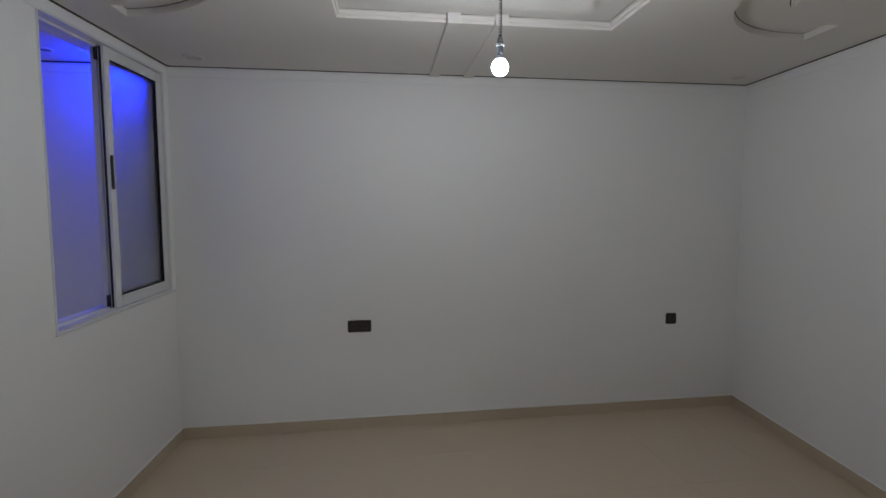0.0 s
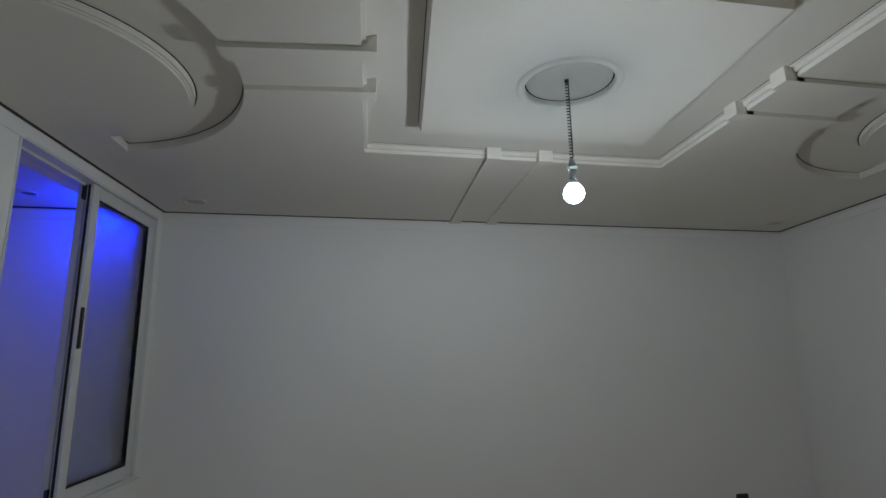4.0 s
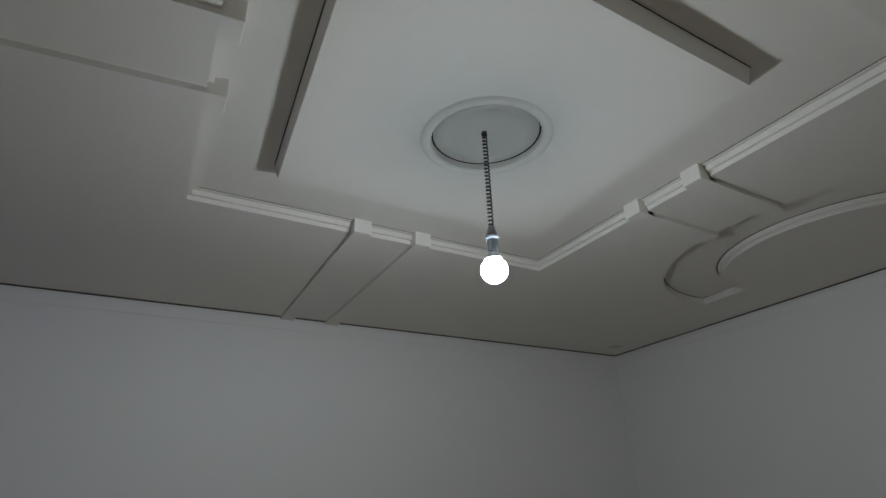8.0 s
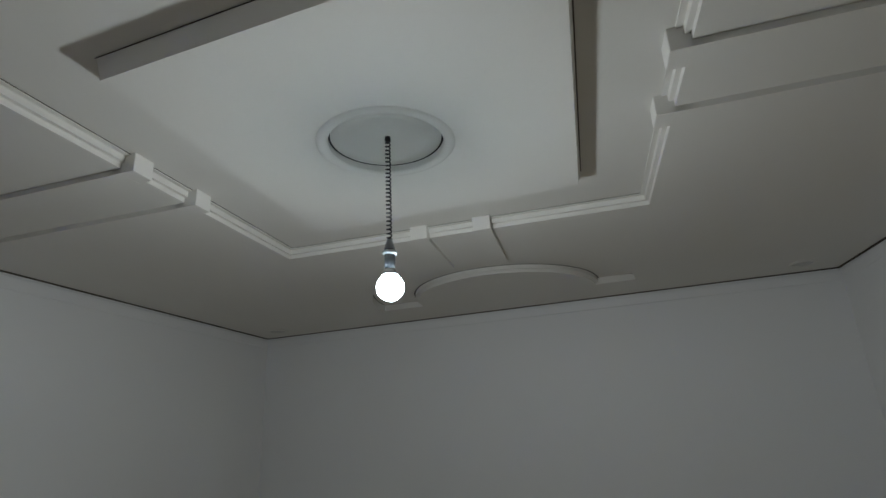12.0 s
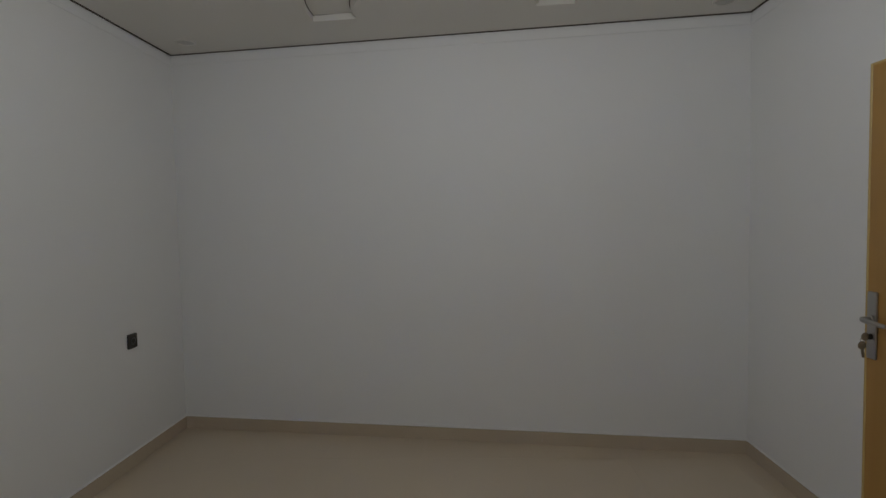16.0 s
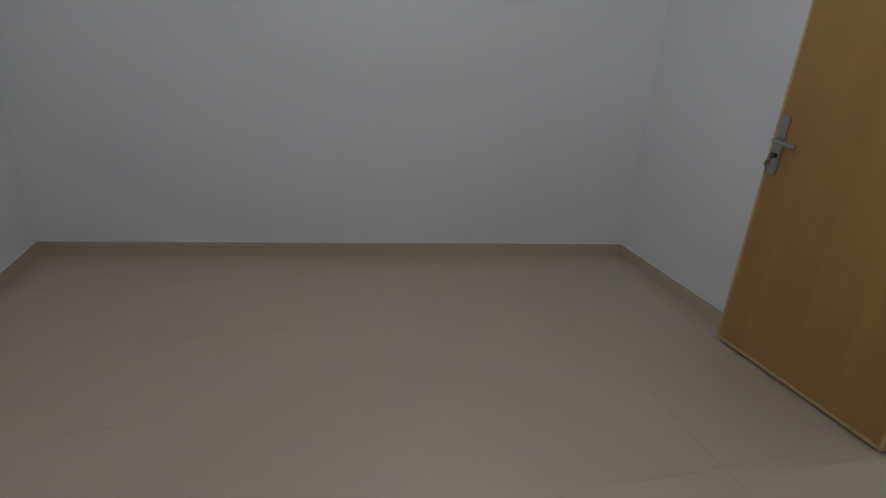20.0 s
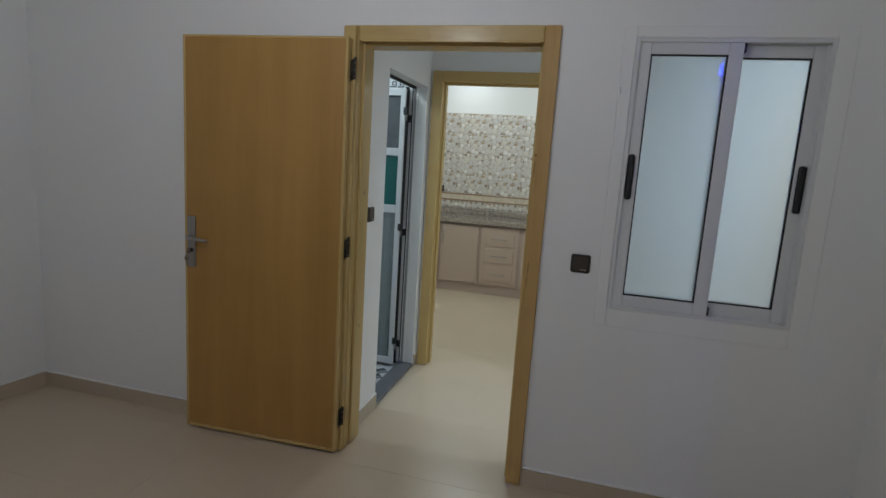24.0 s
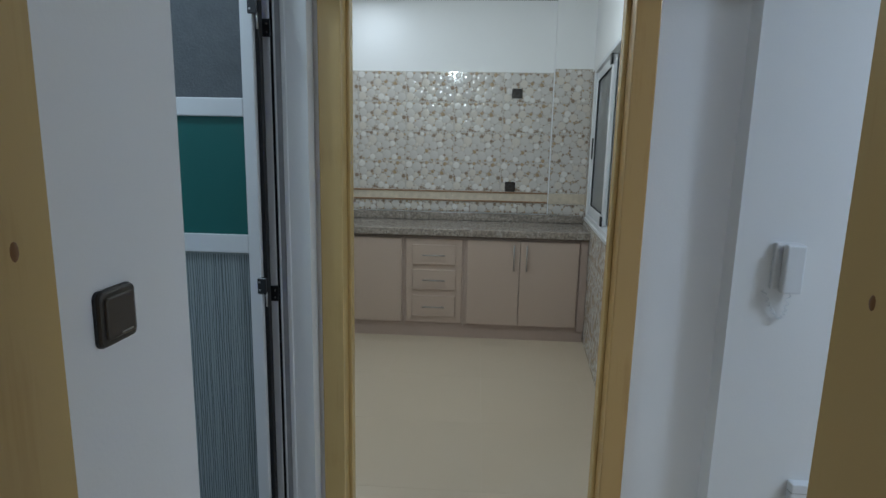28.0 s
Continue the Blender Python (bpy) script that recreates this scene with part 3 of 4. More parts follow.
for z0, z1 in ((0, 0.016), (lh - 0.010, lh)):
    part("lipping", box(0.013, 0, z0, lw - 0.012, lt, z1, 0.002, 1), PINE, door)
hx = lw - 0.043
CHIP = material("bare_chipped_wood", (0.60, 0.47, 0.30), 0.8, stain=0.15, stain_scale=60)
rnd = random.Random(9)
for i in range(11):
    cx, cw = rnd.uniform(0.03, lw - 0.05), rnd.uniform(0.006, 0.028)
    outline = [(cx + cw * u, 0.0145 + h) for u, h in ((0, 0.0), (0.2, rnd.uniform(0.002, 0.005)), (0.55, rnd.uniform(0.003, 0.008)), (0.8, rnd.uniform(0.001, 0.005)), (1, 0.0))]
    bm = bmesh.new()
    front, back = [bm.verts.new((x, lt + 0.0006, z)) for x, z in outline], [bm.verts.new((x, lt - 0.002, z)) for x, z in outline]
    bm.faces.new(front)
    for k in range(5):
        bm.faces.new((front[k], front[(k + 1) % 5], back[(k + 1) % 5], back[k]))
    part("chip", bm, CHIP, door, "chipped bare wood at the lower edge")
handle = part("handle_plate", box(hx - 0.023, lt, 0.853, hx + 0.023, lt + 0.009, 1.108, 0.004, 3), STEEL, door, "brushed steel backplate")
lever = tube([(hx, lt + 0.005, 1.005), (hx, lt + 0.034, 1.005), (hx - 0.003, lt + 0.044, 1.005), (hx - 0.014, lt + 0.051, 1.005), (hx - 0.040, lt + 0.052, 1.003), (hx - 0.080, lt + 0.050, 0.999), (hx - 0.116, lt + 0.044, 0.994)], 0.0098, 12)
for v in lever.verts:
    # flattened towards its end
    v.co.z = 1.0 + (v.co.z - 1.0) * (1.0 - 2.6 * max(0.0, hx - 0.03 - v.co.x))
part("lever", lever, STEEL, handle)
part("lever_rose", tube([(hx, lt + 0.008, 1.005), (hx, lt + 0.016, 1.005)], 0.016, 18), STEEL, handle)
part("cylinder", tube([(hx, lt, 0.938), (hx, lt + 0.014, 0.938)], 0.011, 16), HINGE, handle)
def key_of(y, z, turned):
    """A flat key, its bow round and its blade pointing to -y, or hanging down when turned."""
    bm = lathe([(0, 0.0011), (0.0115, 0.0011), (0.0125, 0.0), (0.0115, -0.0011), (0, -0.0011)], 16)
    box(-0.0035, -0.036, -0.0009, 0.0035, -0.010, 0.0009, bm=bm)
    for i in range(4):
        box(0.003, -0.033 + i * 0.005, -0.0009, 0.0052, -0.030 + i * 0.005, 0.0009, bm=bm)
    bmesh.ops.rotate(bm, cent=(0, 0, 0), matrix=Matrix.Rotation(radians(90), 3, "Y"), verts=bm.verts)
    if turned:
        bmesh.ops.rotate(bm, cent=(0, 0, 0), matrix=Matrix.Rotation(radians(82), 3, "X"), verts=bm.verts)
    bmesh.ops.scale(bm, vec=(1.0, 1.3, 1.3), verts=bm.verts)
    bmesh.ops.translate(bm, vec=(hx + (0.004 if turned else 0.0), y, z), verts=bm.verts)
    return bm


KEY = material("dull_nickel_keys", (0.36, 0.33, 0.28), 0.4, 0.8, stain=0.15)
part("key", key_of(lt + 0.030, 0.938, False), KEY, handle)
part("spare_key", key_of(lt + 0.038, 0.904, True), KEY, handle)
ring = [(hx + 0.002, lt + 0.037 + 0.009 * math.cos(a), 0.923 + 0.011 * math.sin(a)) for a in (2 * math.pi * i / 16 for i in range(17))]
part("key_ring", tube(ring, 0.0012, 6), STEEL, handle)
for z in (0.182, 1.031, 1.843):
    h = thing("hinge", "dark steel butt hinge between door and frame", "hinge", (2.186, 0.047, z), group="door hinges")
    part("knuckle", tube([(0, 0, -0.045), (0, 0, 0.045)], 0.005, 10), HINGE, h)
    part("leaf_plate", box(0.004, 0.004, -0.055, 0.0062, 0.012, 0.040, 0.0006, 1), HINGE, h)
    part("leaf_plate", box(-0.016, -0.0035, -0.040, -0.004, -0.001, 0.056, 0.0006, 1), HINGE, h)
    for dz in (-0.03, 0.0, 0.03):
        part("screw", tube([(-0.011, -0.002, dz), (-0.011, 0.0, dz)], 0.0024, 8), STEEL, h)


# ---- aluminium windows ----
def sash(parent, x0, x1, z0, z1, y0, y1, bar, glass_y, name="sash", glass=None):
    """One sliding sash: four bars, black gasket, one pane."""
    s = new(name)
    s.parent = parent
    bars = [box(x0, y0, z0, x0 + bar, y1, z1, 0.003, 2), box(x1 - bar, y0, z0, x1, y1, z1, 0.003, 2),
            box(x0 + bar, y0, z0, x1 - bar, y1, z0 + bar * 1.05, 0.003, 2), box(x0 + bar, y0, z1 - bar, x1 - bar, y1, z1, 0.003, 2)]
    for b, nm in zip(bars, ("stile", "stile", "rail", "rail")):
        part(nm, b, ALU, s)
    gx0, gx1, gz0, gz1 = x0 + bar, x1 - bar, z0 + bar * 1.05, z1 - bar
    g = 0.005
    for b in (box(gx0, y0 + 0.004, gz0, gx0 + g, y1 - 0.004, gz1), box(gx1 - g, y0 + 0.004, gz0, gx1, y1 - 0.004, gz1),
              box(gx0 + g, y0 + 0.004, gz0, gx1 - g, y1 - 0.004, gz0 + g), box(gx0 + g, y0 + 0.004, gz1 - g, gx1 - g, y1 - 0.004, gz1)):
        part("gasket", b, SEAL, s)
    p = part("pane", box(gx0 + 0.001, glass_y - 0.0025, gz0 + 0.001, gx1 - 0.001, glass_y + 0.0025, gz1 - 0.001), glass or FROST, s, "frosted glass pane")
    return s


def pull(parent, x, z, y, length=0.185, w=0.026):
    part("pull_handle", box(x - w / 2, y, z - length / 2, x + w / 2, y + 0.012, z + length / 2, 0.010, 4), BLACK, parent, "black recessed pull")


# south window: x along the wall from the south-west corner
win_s = tagged(new("window_1"), "closed white aluminium sliding window with two frosted panes", "window", kind="structure")
win_s.matrix_world = along(SW, SE, 0)
x0, x1, z0, z1 = S_WIN
for b in frame_of(x0 - 0.002, z0 - 0.002, x1 + 0.002, z1 + 0.002, 0.016, -0.110, 0.004):
    part("window_frame", b, ALU, win_s)
mid = 0.590 - SW[0]
sh = sash(win_s, mid + 0.005, x1 - 0.006, z0 + 0.006, z1 - 0.006, -0.034, -0.006, 0.052, -0.022)
pull(sh, x1 - 0.030, 1.450, -0.006)
sh = sash(win_s, x0 + 0.006, mid + 0.060, z0 + 0.012, z1 - 0.012, -0.072, -0.044, 0.048, -0.058)
pull(sh, x0 + 0.030, 1.442, -0.044)
for z in (z0 + 0.028, z1 - 0.020):
    part("sash_stop", box(mid - 0.004, -0.043, z - 0.026, mid + 0.004, -0.010, z + 0.020), BLACK, win_s)
sur = tagged(new("window_surround"), "raised white plaster surround of the window", kind="structure")
for a in (box(x0 - 0.070, 0.0, z0 - 0.080, x0 - 0.003, 0.0045, z1 + 0.045, 0.002, 1), box(x1 + 0.003, 0.0, z0 - 0.080, x1 + 0.052, 0.0045, z1 + 0.045, 0.002, 1),
          box(x0 - 0.003, 0.0, z0 - 0.080, x1 + 0.003, 0.0045, z0 - 0.003, 0.002, 1), box(x0 - 0.003, 0.0, z1 + 0.003, x1 + 0.003, 0.0045, z1 + 0.045, 0.002, 1)):
    part("strip", a, PAINT, sur).matrix_world = along(SW, SE, 0)

# west window: x along the wall from the north-west corner
win_w = tagged(new("window_2"), "half-open white aluminium sliding window with frosted glass", "window", kind="structure")
win_w.matrix_world = along(NW, SW, 0)
x0, x1, z0, z1 = W_WIN
for b in frame_of(x0, z0, x1, z1, 0.014, -0.120, 0.004):
    part("window_frame", b, ALU, win_w)
part("track", box(x0 + 0.014, -0.055, z0 + 0.014, x1 - 0.014, -0.051, z0 + 0.026), ALU, win_w)
part("track", box(x0 + 0.014, -0.055, z1 - 0.026, x1 - 0.014, -0.051, z1 - 0.014), ALU, win_w)
sw_m = 0.742
sh = sash(win_w, x0 + 0.012, sw_m, z0 + 0.015, z1 - 0.015, -0.044, -0.012, 0.060, -0.030, glass=FROST_CLEAR)
pull(sh, sw_m - 0.016, 1.835, -0.012, 0.185, 0.018)
sh2 = sash(win_w, x0 + 0.014, sw_m - 0.028, z0 + 0.015, z1 - 0.015, -0.098, -0.066, 0.060, -0.082, glass=FROST_CLEAR)
for z in (z0 + 0.052, z1 - 0.052):
    part("guide_cap", box(sw_m - 0.026, -0.066, z - 0.036, sw_m + 0.002, -0.050, z + 0.036, 0.002, 1), BLACK, sh2)
part("brush_seal", box(sw_m + 0.0005, -0.036, z0 + 0.02, sw_m + 0.005, -0.026, z1 - 0.02), SEAL, sh)
part("brush_seal", box(sw_m - 0.088, -0.066, z0 + 0.02, sw_m - 0.080, -0.058, z1 - 0.02), SEAL, sh2)
sill = tagged(part("window_sill", box(x0 - 0.05, -0.13, z0 - 0.009, x1 + 0.006, 0.010, z0 + 0.001, 0.003, 2), material("white_marble_sill", (0.70, 0.70, 0.70), 0.3, stain=0.05, stain_scale=6)), "white stone sill of the window", kind="structure")
sill.matrix_world = along(NW, SW, 0)

# ---- the blue-lit room behind the west window ----
tagged(part("wall_side_north", box(-2.90, 3.72, -0.1, 0.11, 3.87, TOP), PAINT), kind="structure")
tagged(part("wall_side_west", box(-3.05, -1.38, -0.1, -2.90, 3.87, TOP), PAINT), kind="structure")
tagged(part("wall_side_partition", box(-2.90, 0.35, -0.1, -0.36, 0.50, TOP), PAINT), kind="structure")
tagged(part("ceiling_side", box(-2.893, -0.13, 2.602, 0.02, 3.708, 2.63), PLASTER), kind="structure")
tagged(part("trim", box(-2.89, 3.713, 2.530, 0.09, 3.72, 2.588, 0.003, 1), PAINT), "white plaster strip under the ceiling", kind="structure")
tagged(part("trim", box(-2.89, 3.7115, 2.592, 0.09, 3.7125, 2.601), JOINT), "dark open joint between wall and ceiling", kind="structure")
cup = thing("downlight", "small round white unlit downlight cover", "downlight", (-0.34, 3.42, 2.602), group="ceiling downlights")
part("rim", lathe([(0.050, 0.001), (0.050, -0.005), (0.038, -0.008), (0.038, 0.0)], 28), PLASTER, cup)
part("lens", lathe([(0, -0.003), (0.038, -0.003)], 28), BRONZE, cup)
led = thing("blue_lamp", "small glowing blue lamp under the ceiling", "lamp", (0.0, 3.54, 2.602))
part("housing", lathe([(0.035, 0.0), (0.035, -0.022), (0.026, -0.026), (0, -0.026)], 20), WHITEP, led)
part("lens", lathe([(0, -0.052), (0.014, -0.048), (0.022, -0.038), (0.024, -0.0265)], 20), glowing("blue_lit_lens", (0.04, 0.22, 1.0), 32.0), led, "glowing blue lens").visible_shadow = False

# ---- hall ----
BATH = (-1.185, -0.482)
TRANSOM = [(-0.98, -0.60, 2.145, 2.495)]
HX = 2.212
east = wall_with_openings("wall_hall_east", -0.130, [(BATH[0], BATH[1], -0.1, 1.945), *TRANSOM], 0.10, start=-1.254)
east.matrix_world = pose(HX, 0, 0, 0, 0, 90)
hs = wall_with_openings("wall_hall_south", 3.85, [(1.245, 2.166, -0.1, 2.030)], 0.13, start=-2.9)
hs.matrix_world = pose(0, -1.254, 0)
tagged(part("wall_hall_step", box(-2.9, -1.254, -0.1, 0.966, STEP_Y, 2.58), PAINT), kind="structure")
tagged(part("ceiling_hall", box(-2.893, -1.254, 2.58, HX, -0.13, 2.61), PLASTER), kind="structure")
skirting(pose(HX, BATH[1], 0, 0, 0, 90), [(0.0, -0.136 - BATH[1])])
skirting(pose(HX, -1.240, 0, 0, 0, 90), [(0.0, 0.045)])
skirting(pose(1.215, -1.254, 0, 0, 0, 0), [(-0.248, 0.0)])
skirting(pose(0.0, STEP_Y, 0, 0, 0, 0), [(-2.7, -0.90), (-0.06, 0.966)])
skirting(pose(1.282, -0.13, 0, 0, 0, 180), [(0, 2.6)])

ph = thing("intercom", "white wall intercom handset with a curled cord", "intercom", (0.829, STEP_Y, 1.092))
part("base", box(-0.036, 0, -0.062, 0.034, 0.016, 0.074, 0.005, 3), WHITEP, ph)
part("handset", box(-0.040, 0.017, -0.070, 0.016, 0.040, 0.072, 0.007, 3), WHITEP, ph)
part("hook_switch", box(0.018, 0.016, 0.030, 0.028, 0.019, 0.052, 0.001, 1), WHITEP, ph)
cord = []
for i in range(121):
    u = i / 120
    cord.append((-0.020 + 0.075 * u ** 1.6 + 0.005 * math.cos(i * 0.75), 0.012 + 0.005 * math.sin(i * 0.75), -0.064 - 0.085 * math.sin(math.pi * u ** 0.8)))
part("cord", tube(cord, 0.0016, 6), WHITEP, ph, "curled white cord")
duct = thing("cable_box", "small white cable box low on the hall wall", "cable box", (0.669, STEP_Y, 0.340))
part("cover", box(-0.065, 0, -0.09, 0.065, 0.030, 0.09, 0.004, 2), WHITEP, duct)
part("seam", box(-0.066, 0.008, 0.060, 0.066, 0.031, 0.0615), STEEL, duct)

# ---- bathroom behind the hall ----
BX0 = HX + 0.10
bath_tile = material("pale_bathroom_tile", (0.66, 0.68, 0.70), 0.2, stain=0.03)
tagged(part("wall_bath_south", box(BX0, -1.253, -0.1, 3.85, -1.246, 2.5), bath_tile), kind="structure")
tagged(part("wall_bath_east", box(3.85, -1.384, -0.1, 4.0, -0.13, TOP), bath_tile), kind="structure")
tagged(part("ceiling_bath", box(BX0, -1.254, 2.50, 3.85, -0.13, 2.53), PLASTER), kind="structure")
tagged(part("threshold", box(HX - 0.004, BATH[0], 0.001, BX0 + 0.004, BATH[1], 0.022, 0.004, 2), STONE), "dark grey stone threshold of the bathroom", kind="structure")
bath_floor = tagged(part("bath_floor", box(BX0, -1.246, -0.012, 3.85, -0.13, 0.004), material("pale_grout", (0.55, 0.56, 0.58), 0.8)), "grey and white mosaic bathroom floor", kind="structure")
tones = [material("mosaic_" + nm, c, 0.25, stain=0.08) for nm, c in (("white", (0.62, 0.64, 0.66)), ("grey", (0.26, 0.28, 0.31)), ("dark", (0.07, 0.075, 0.085)))]
moz = []
for mt in tones:
    ob = part("mosaic_tile", box(-0.034, -0.016, 0.004, 0.034, 0.016, 0.010, 0.001, 1), mt, bath_floor)
    moz.append(ob.data)
    ob.location = (BX0 + 0.06, -0.20 - 0.1 * len(moz), 0)
for i in range(14):
    for j in range(28):
        u, v2 = i * 0.074, j * 0.037
        ob = new("mosaic_tile", moz[(i + 2 * j) % 5 % 3])
        ob.parent = bath_floor
        px, py = BX0 + 0.06 + (u - v2) * 0.7071 + 0.30, -1.30 + (u + v2) * 0.7071
        if not (BX0 + 0.03 < px < 3.5 and -1.19 < py < -0.16):
            scene.collection.objects.unlink(ob)
            bpy.data.objects.remove(ob)
            continue
        ob.matrix_local = pose(px, py, 0, 0, 0, 45)
frieze = tagged(part("bath_frieze", box(BX0, -1.246, 1.915, 3.85, -1.240, 2.055), WHITEP), "white tile frieze with a black key pattern", kind="structure")
for i in range(20):
    x = BX0 + 0.03 + i * 0.056
    for a, b, c, d in ((0, 0, 0.046, 0.006), (0, 0, 0.006, 0.038), (0, 0.032, 0.032, 0.038), (0.026, 0.013, 0.032, 0.038), (0.013, 0.013, 0.032, 0.019)):
        part("key_line", box(x + a, -1.2402, 1.945 + b, x + c, -1.2380, 1.945 + d), BLACK, frieze)
part("frieze_line", box(BX0, -1.2402, 1.917, 3.85, -1.2380, 1.931), BLACK, frieze)
tran = tagged(new("window_4"), "small white aluminium transom window above the bathroom door", "window", kind="structure")
tran.matrix_world = pose(HX, 0, 0, 0, 0, 90)
y0, y1, z0, z1 = TRANSOM[0]
for b in frame_of(y0 + 0.001, z0 + 0.001, y1 - 0.001, z1 - 0.001, 0.024, -0.060, -0.020):
    part("window_frame", b, ALU, tran)
for b in frame_of(y0 + 0.0255, z0 + 0.0255, y1 - 0.0255, z1 - 0.0255, 0.005, -0.050, -0.024, 0.0):
    part("gasket", b, SEAL, tran)
part("pane", box(y0 + 0.031, -0.042, z0 + 0.031, y1 - 0.031, -0.037, z1 - 0.031), FROST, tran, "frosted glass pane")

bdoor = tagged(new("door_2"), "white aluminium bathroom door standing open, with green and grey panels", "door", kind="structure")
bdoor.matrix_world = pose(BX0 + 0.002, -1.110, 0.030)
glass_dark = material("grey_textured_glass", (0.10, 0.11, 0.12), 0.12, stain=0.2, stain_scale=20, bump=0.8, bump_scale=160)
green = material("green_laminate", (0.006, 0.115, 0.105), 0.45, stain=0.08)
ribbed = material("grey_ribbed_laminate", (0.33, 0.38, 0.39), 0.45, stain=0.1)
DH = 1.888
part("stile", box(0.015, -0.020, 0, 0.050, 0.020, DH, 0.003, 2), ALU, bdoor)
part("stile", box(0.585, -0.020, 0, 0.625, 0.020, DH, 0.003, 2), ALU, bdoor)
part("gasket", box(0.003, -0.020, 0.004, 0.0148, 0.004, DH - 0.004, 0.001, 1), SEAL, bdoor, "black rubber gasket")
for a, b in ((0, 0.045), (1.070, 1.123), (1.453, 1.503), (DH - 0.045, DH)):
    part("rail", box(0.050, -0.020, a, 0.585, 0.020, b, 0.003, 2), ALU, bdoor)
low = part("panel", box(0.050, -0.008, 0.045, 0.585, 0.008, 1.070), ribbed, bdoor, "grey ribbed panel")
dark_groove = material("dark_groove", (0.10, 0.125, 0.13), 0.6)
for i in range(74):
    x = 0.055 + i * 0.0071
    w = 0.0011 + 0.0007 * noise.noise((x * 90, 0.3, 0))
    part("groove", tube([(x + 0.0035 * noise.noise((i * 3.7, k * 0.45, 0.5)), 0.0078, 0.048 + k * 0.0376) for k in range(28)], w, 4), dark_groove, low)
part("panel", box(0.050, -0.008, 1.123, 0.585, 0.008, 1.453), green, bdoor, "dark green panel")
part("pane", box(0.050, -0.004, 1.503, 0.585, 0.004, DH - 0.045), glass_dark, bdoor, "grey textured glass")
MORTAR = material("grey_mortar", (0.36, 0.36, 0.37), 0.9, bump=0.6, bump_scale=70, stain=0.2, stain_scale=14)
for z in (0.17, 0.975, 1.745):
    clip = part("hinge_clip", box(0.002, 0.010, z - 0.024, 0.027, 0.0225, z + 0.024, 0.002, 1), BLACK, bdoor, "black hinge")
    for dz in (-0.012, 0.012):
        part("rivet", tube([(0.020, 0.022, z + dz), (0.020, 0.0242, z + dz)], 0.0028, 8), STEEL, clip)
    part("pin", tube([(0.003, 0.016, z - 0.062), (0.003, 0.016, z - 0.020)], 0.0030, 8), STEEL, clip)
jamb = tagged(new("bath_door_frame"), "white aluminium frame of the bathroom door", kind="structure")
J = BATH[0]
part("post", box(BX0 + 0.002, J - 0.055, 0.022, BX0 + 0.024, J + 0.012, 1.945, 0.002, 1), ALU, jamb)
for z in (0.158, 0.963, 1.733):
    clip = part("hinge_clip", box(BX0 - 0.002, J + 0.012, z - 0.024, BX0 + 0.022, J + 0.016, z + 0.024, 0.001, 1), BLACK, jamb, "black hinge")
    for dz in (-0.012, 0.010):
        part("rivet", tube([(BX0 + 0.008, J + 0.0155, z + dz), (BX0 + 0.008, J + 0.018, z + dz)], 0.0028, 8), STEEL, clip)
part("seal", box(BX0 - 0.008, J + 0.0004, 0.022, BX0 + 0.0015, J + 0.010, 1.945), SEAL, jamb)
part("seal", box(BX0 + 0.0245, J - 0.050, 0.022, BX0 + 0.040, J + 0.030, 1.935), SEAL, jamb)
part("post", box(HX + 0.090, J + 0.0005, 0.022, BX0 - 0.0085, J + 0.014, 1.945, 0.002, 1), ALU, jamb)
part("mortar_joint", box(HX + 0.074, J + 0.0003, 0.022, HX + 0.0895, J + 0.004, 1.945, 0.001, 1), MORTAR, jamb, "rough grey mortar joint")
part("edge_bead", box(HX + 0.060, J + 0.0003, 0.022, HX + 0.0738, J + 0.006, 1.945, 0.002, 1), PAINT, jamb)
part("post", box(HX + 0.045, BATH[1] - 0.026, 0.022, BX0, BATH[1], 1.945, 0.003, 1), ALU, jamb)
part("head", box(HX + 0.075, J + 0.016, 1.930, BX0, BATH[1] - 0.026, 1.945, 0.003, 1), SEAL, jamb, "black rubber head seal")

# ---- kitchen ----
KX0, KX1, KY0, KY1 = 0.808, 3.75, -4.212, -1.384
KLEAN = 0.095
WK = pose(KX0, KY0, 0, 0, 0, 90 - math.degrees(math.atan(KLEAN)))
WK_IN = WK @ Matrix.Scale(-1, 4, (0, 1, 0))


def west_x(y):
    return KX0 + KLEAN * (y - KY0)


kw = wall_with_openings("wall_kitchen_west", 2.84, [(0.25, 1.85, 0.925, 2.055)], 0.15, start=-0.1)
kw.matrix_world = WK_IN
kw.data.flip_normals()
tagged(part("wall_kitchen_south", box(KX0 - 0.15, KY0 - 0.15, -0.1, KX1 + 0.15, KY0, TOP), PAINT), kind="structure")
tagged(part("wall_kitchen_east", box(KX1, KY0, -0.1, KX1 + 0.15, KY1, TOP), PAINT), kind="structure")
tagged(part("wall_kitchen_outside", box(KX0 - 0.75, KY0 - 0.15, -0.1, KX0 - 0.60, KY1, TOP), PAINT), kind="structure")
tagged(part("ceiling_kitchen", box(KX0 + 0.012, KY0 + 0.056, 2.621, KX1 - 0.012, KY1 - 0.005, 2.651), PLASTER), kind="structure")


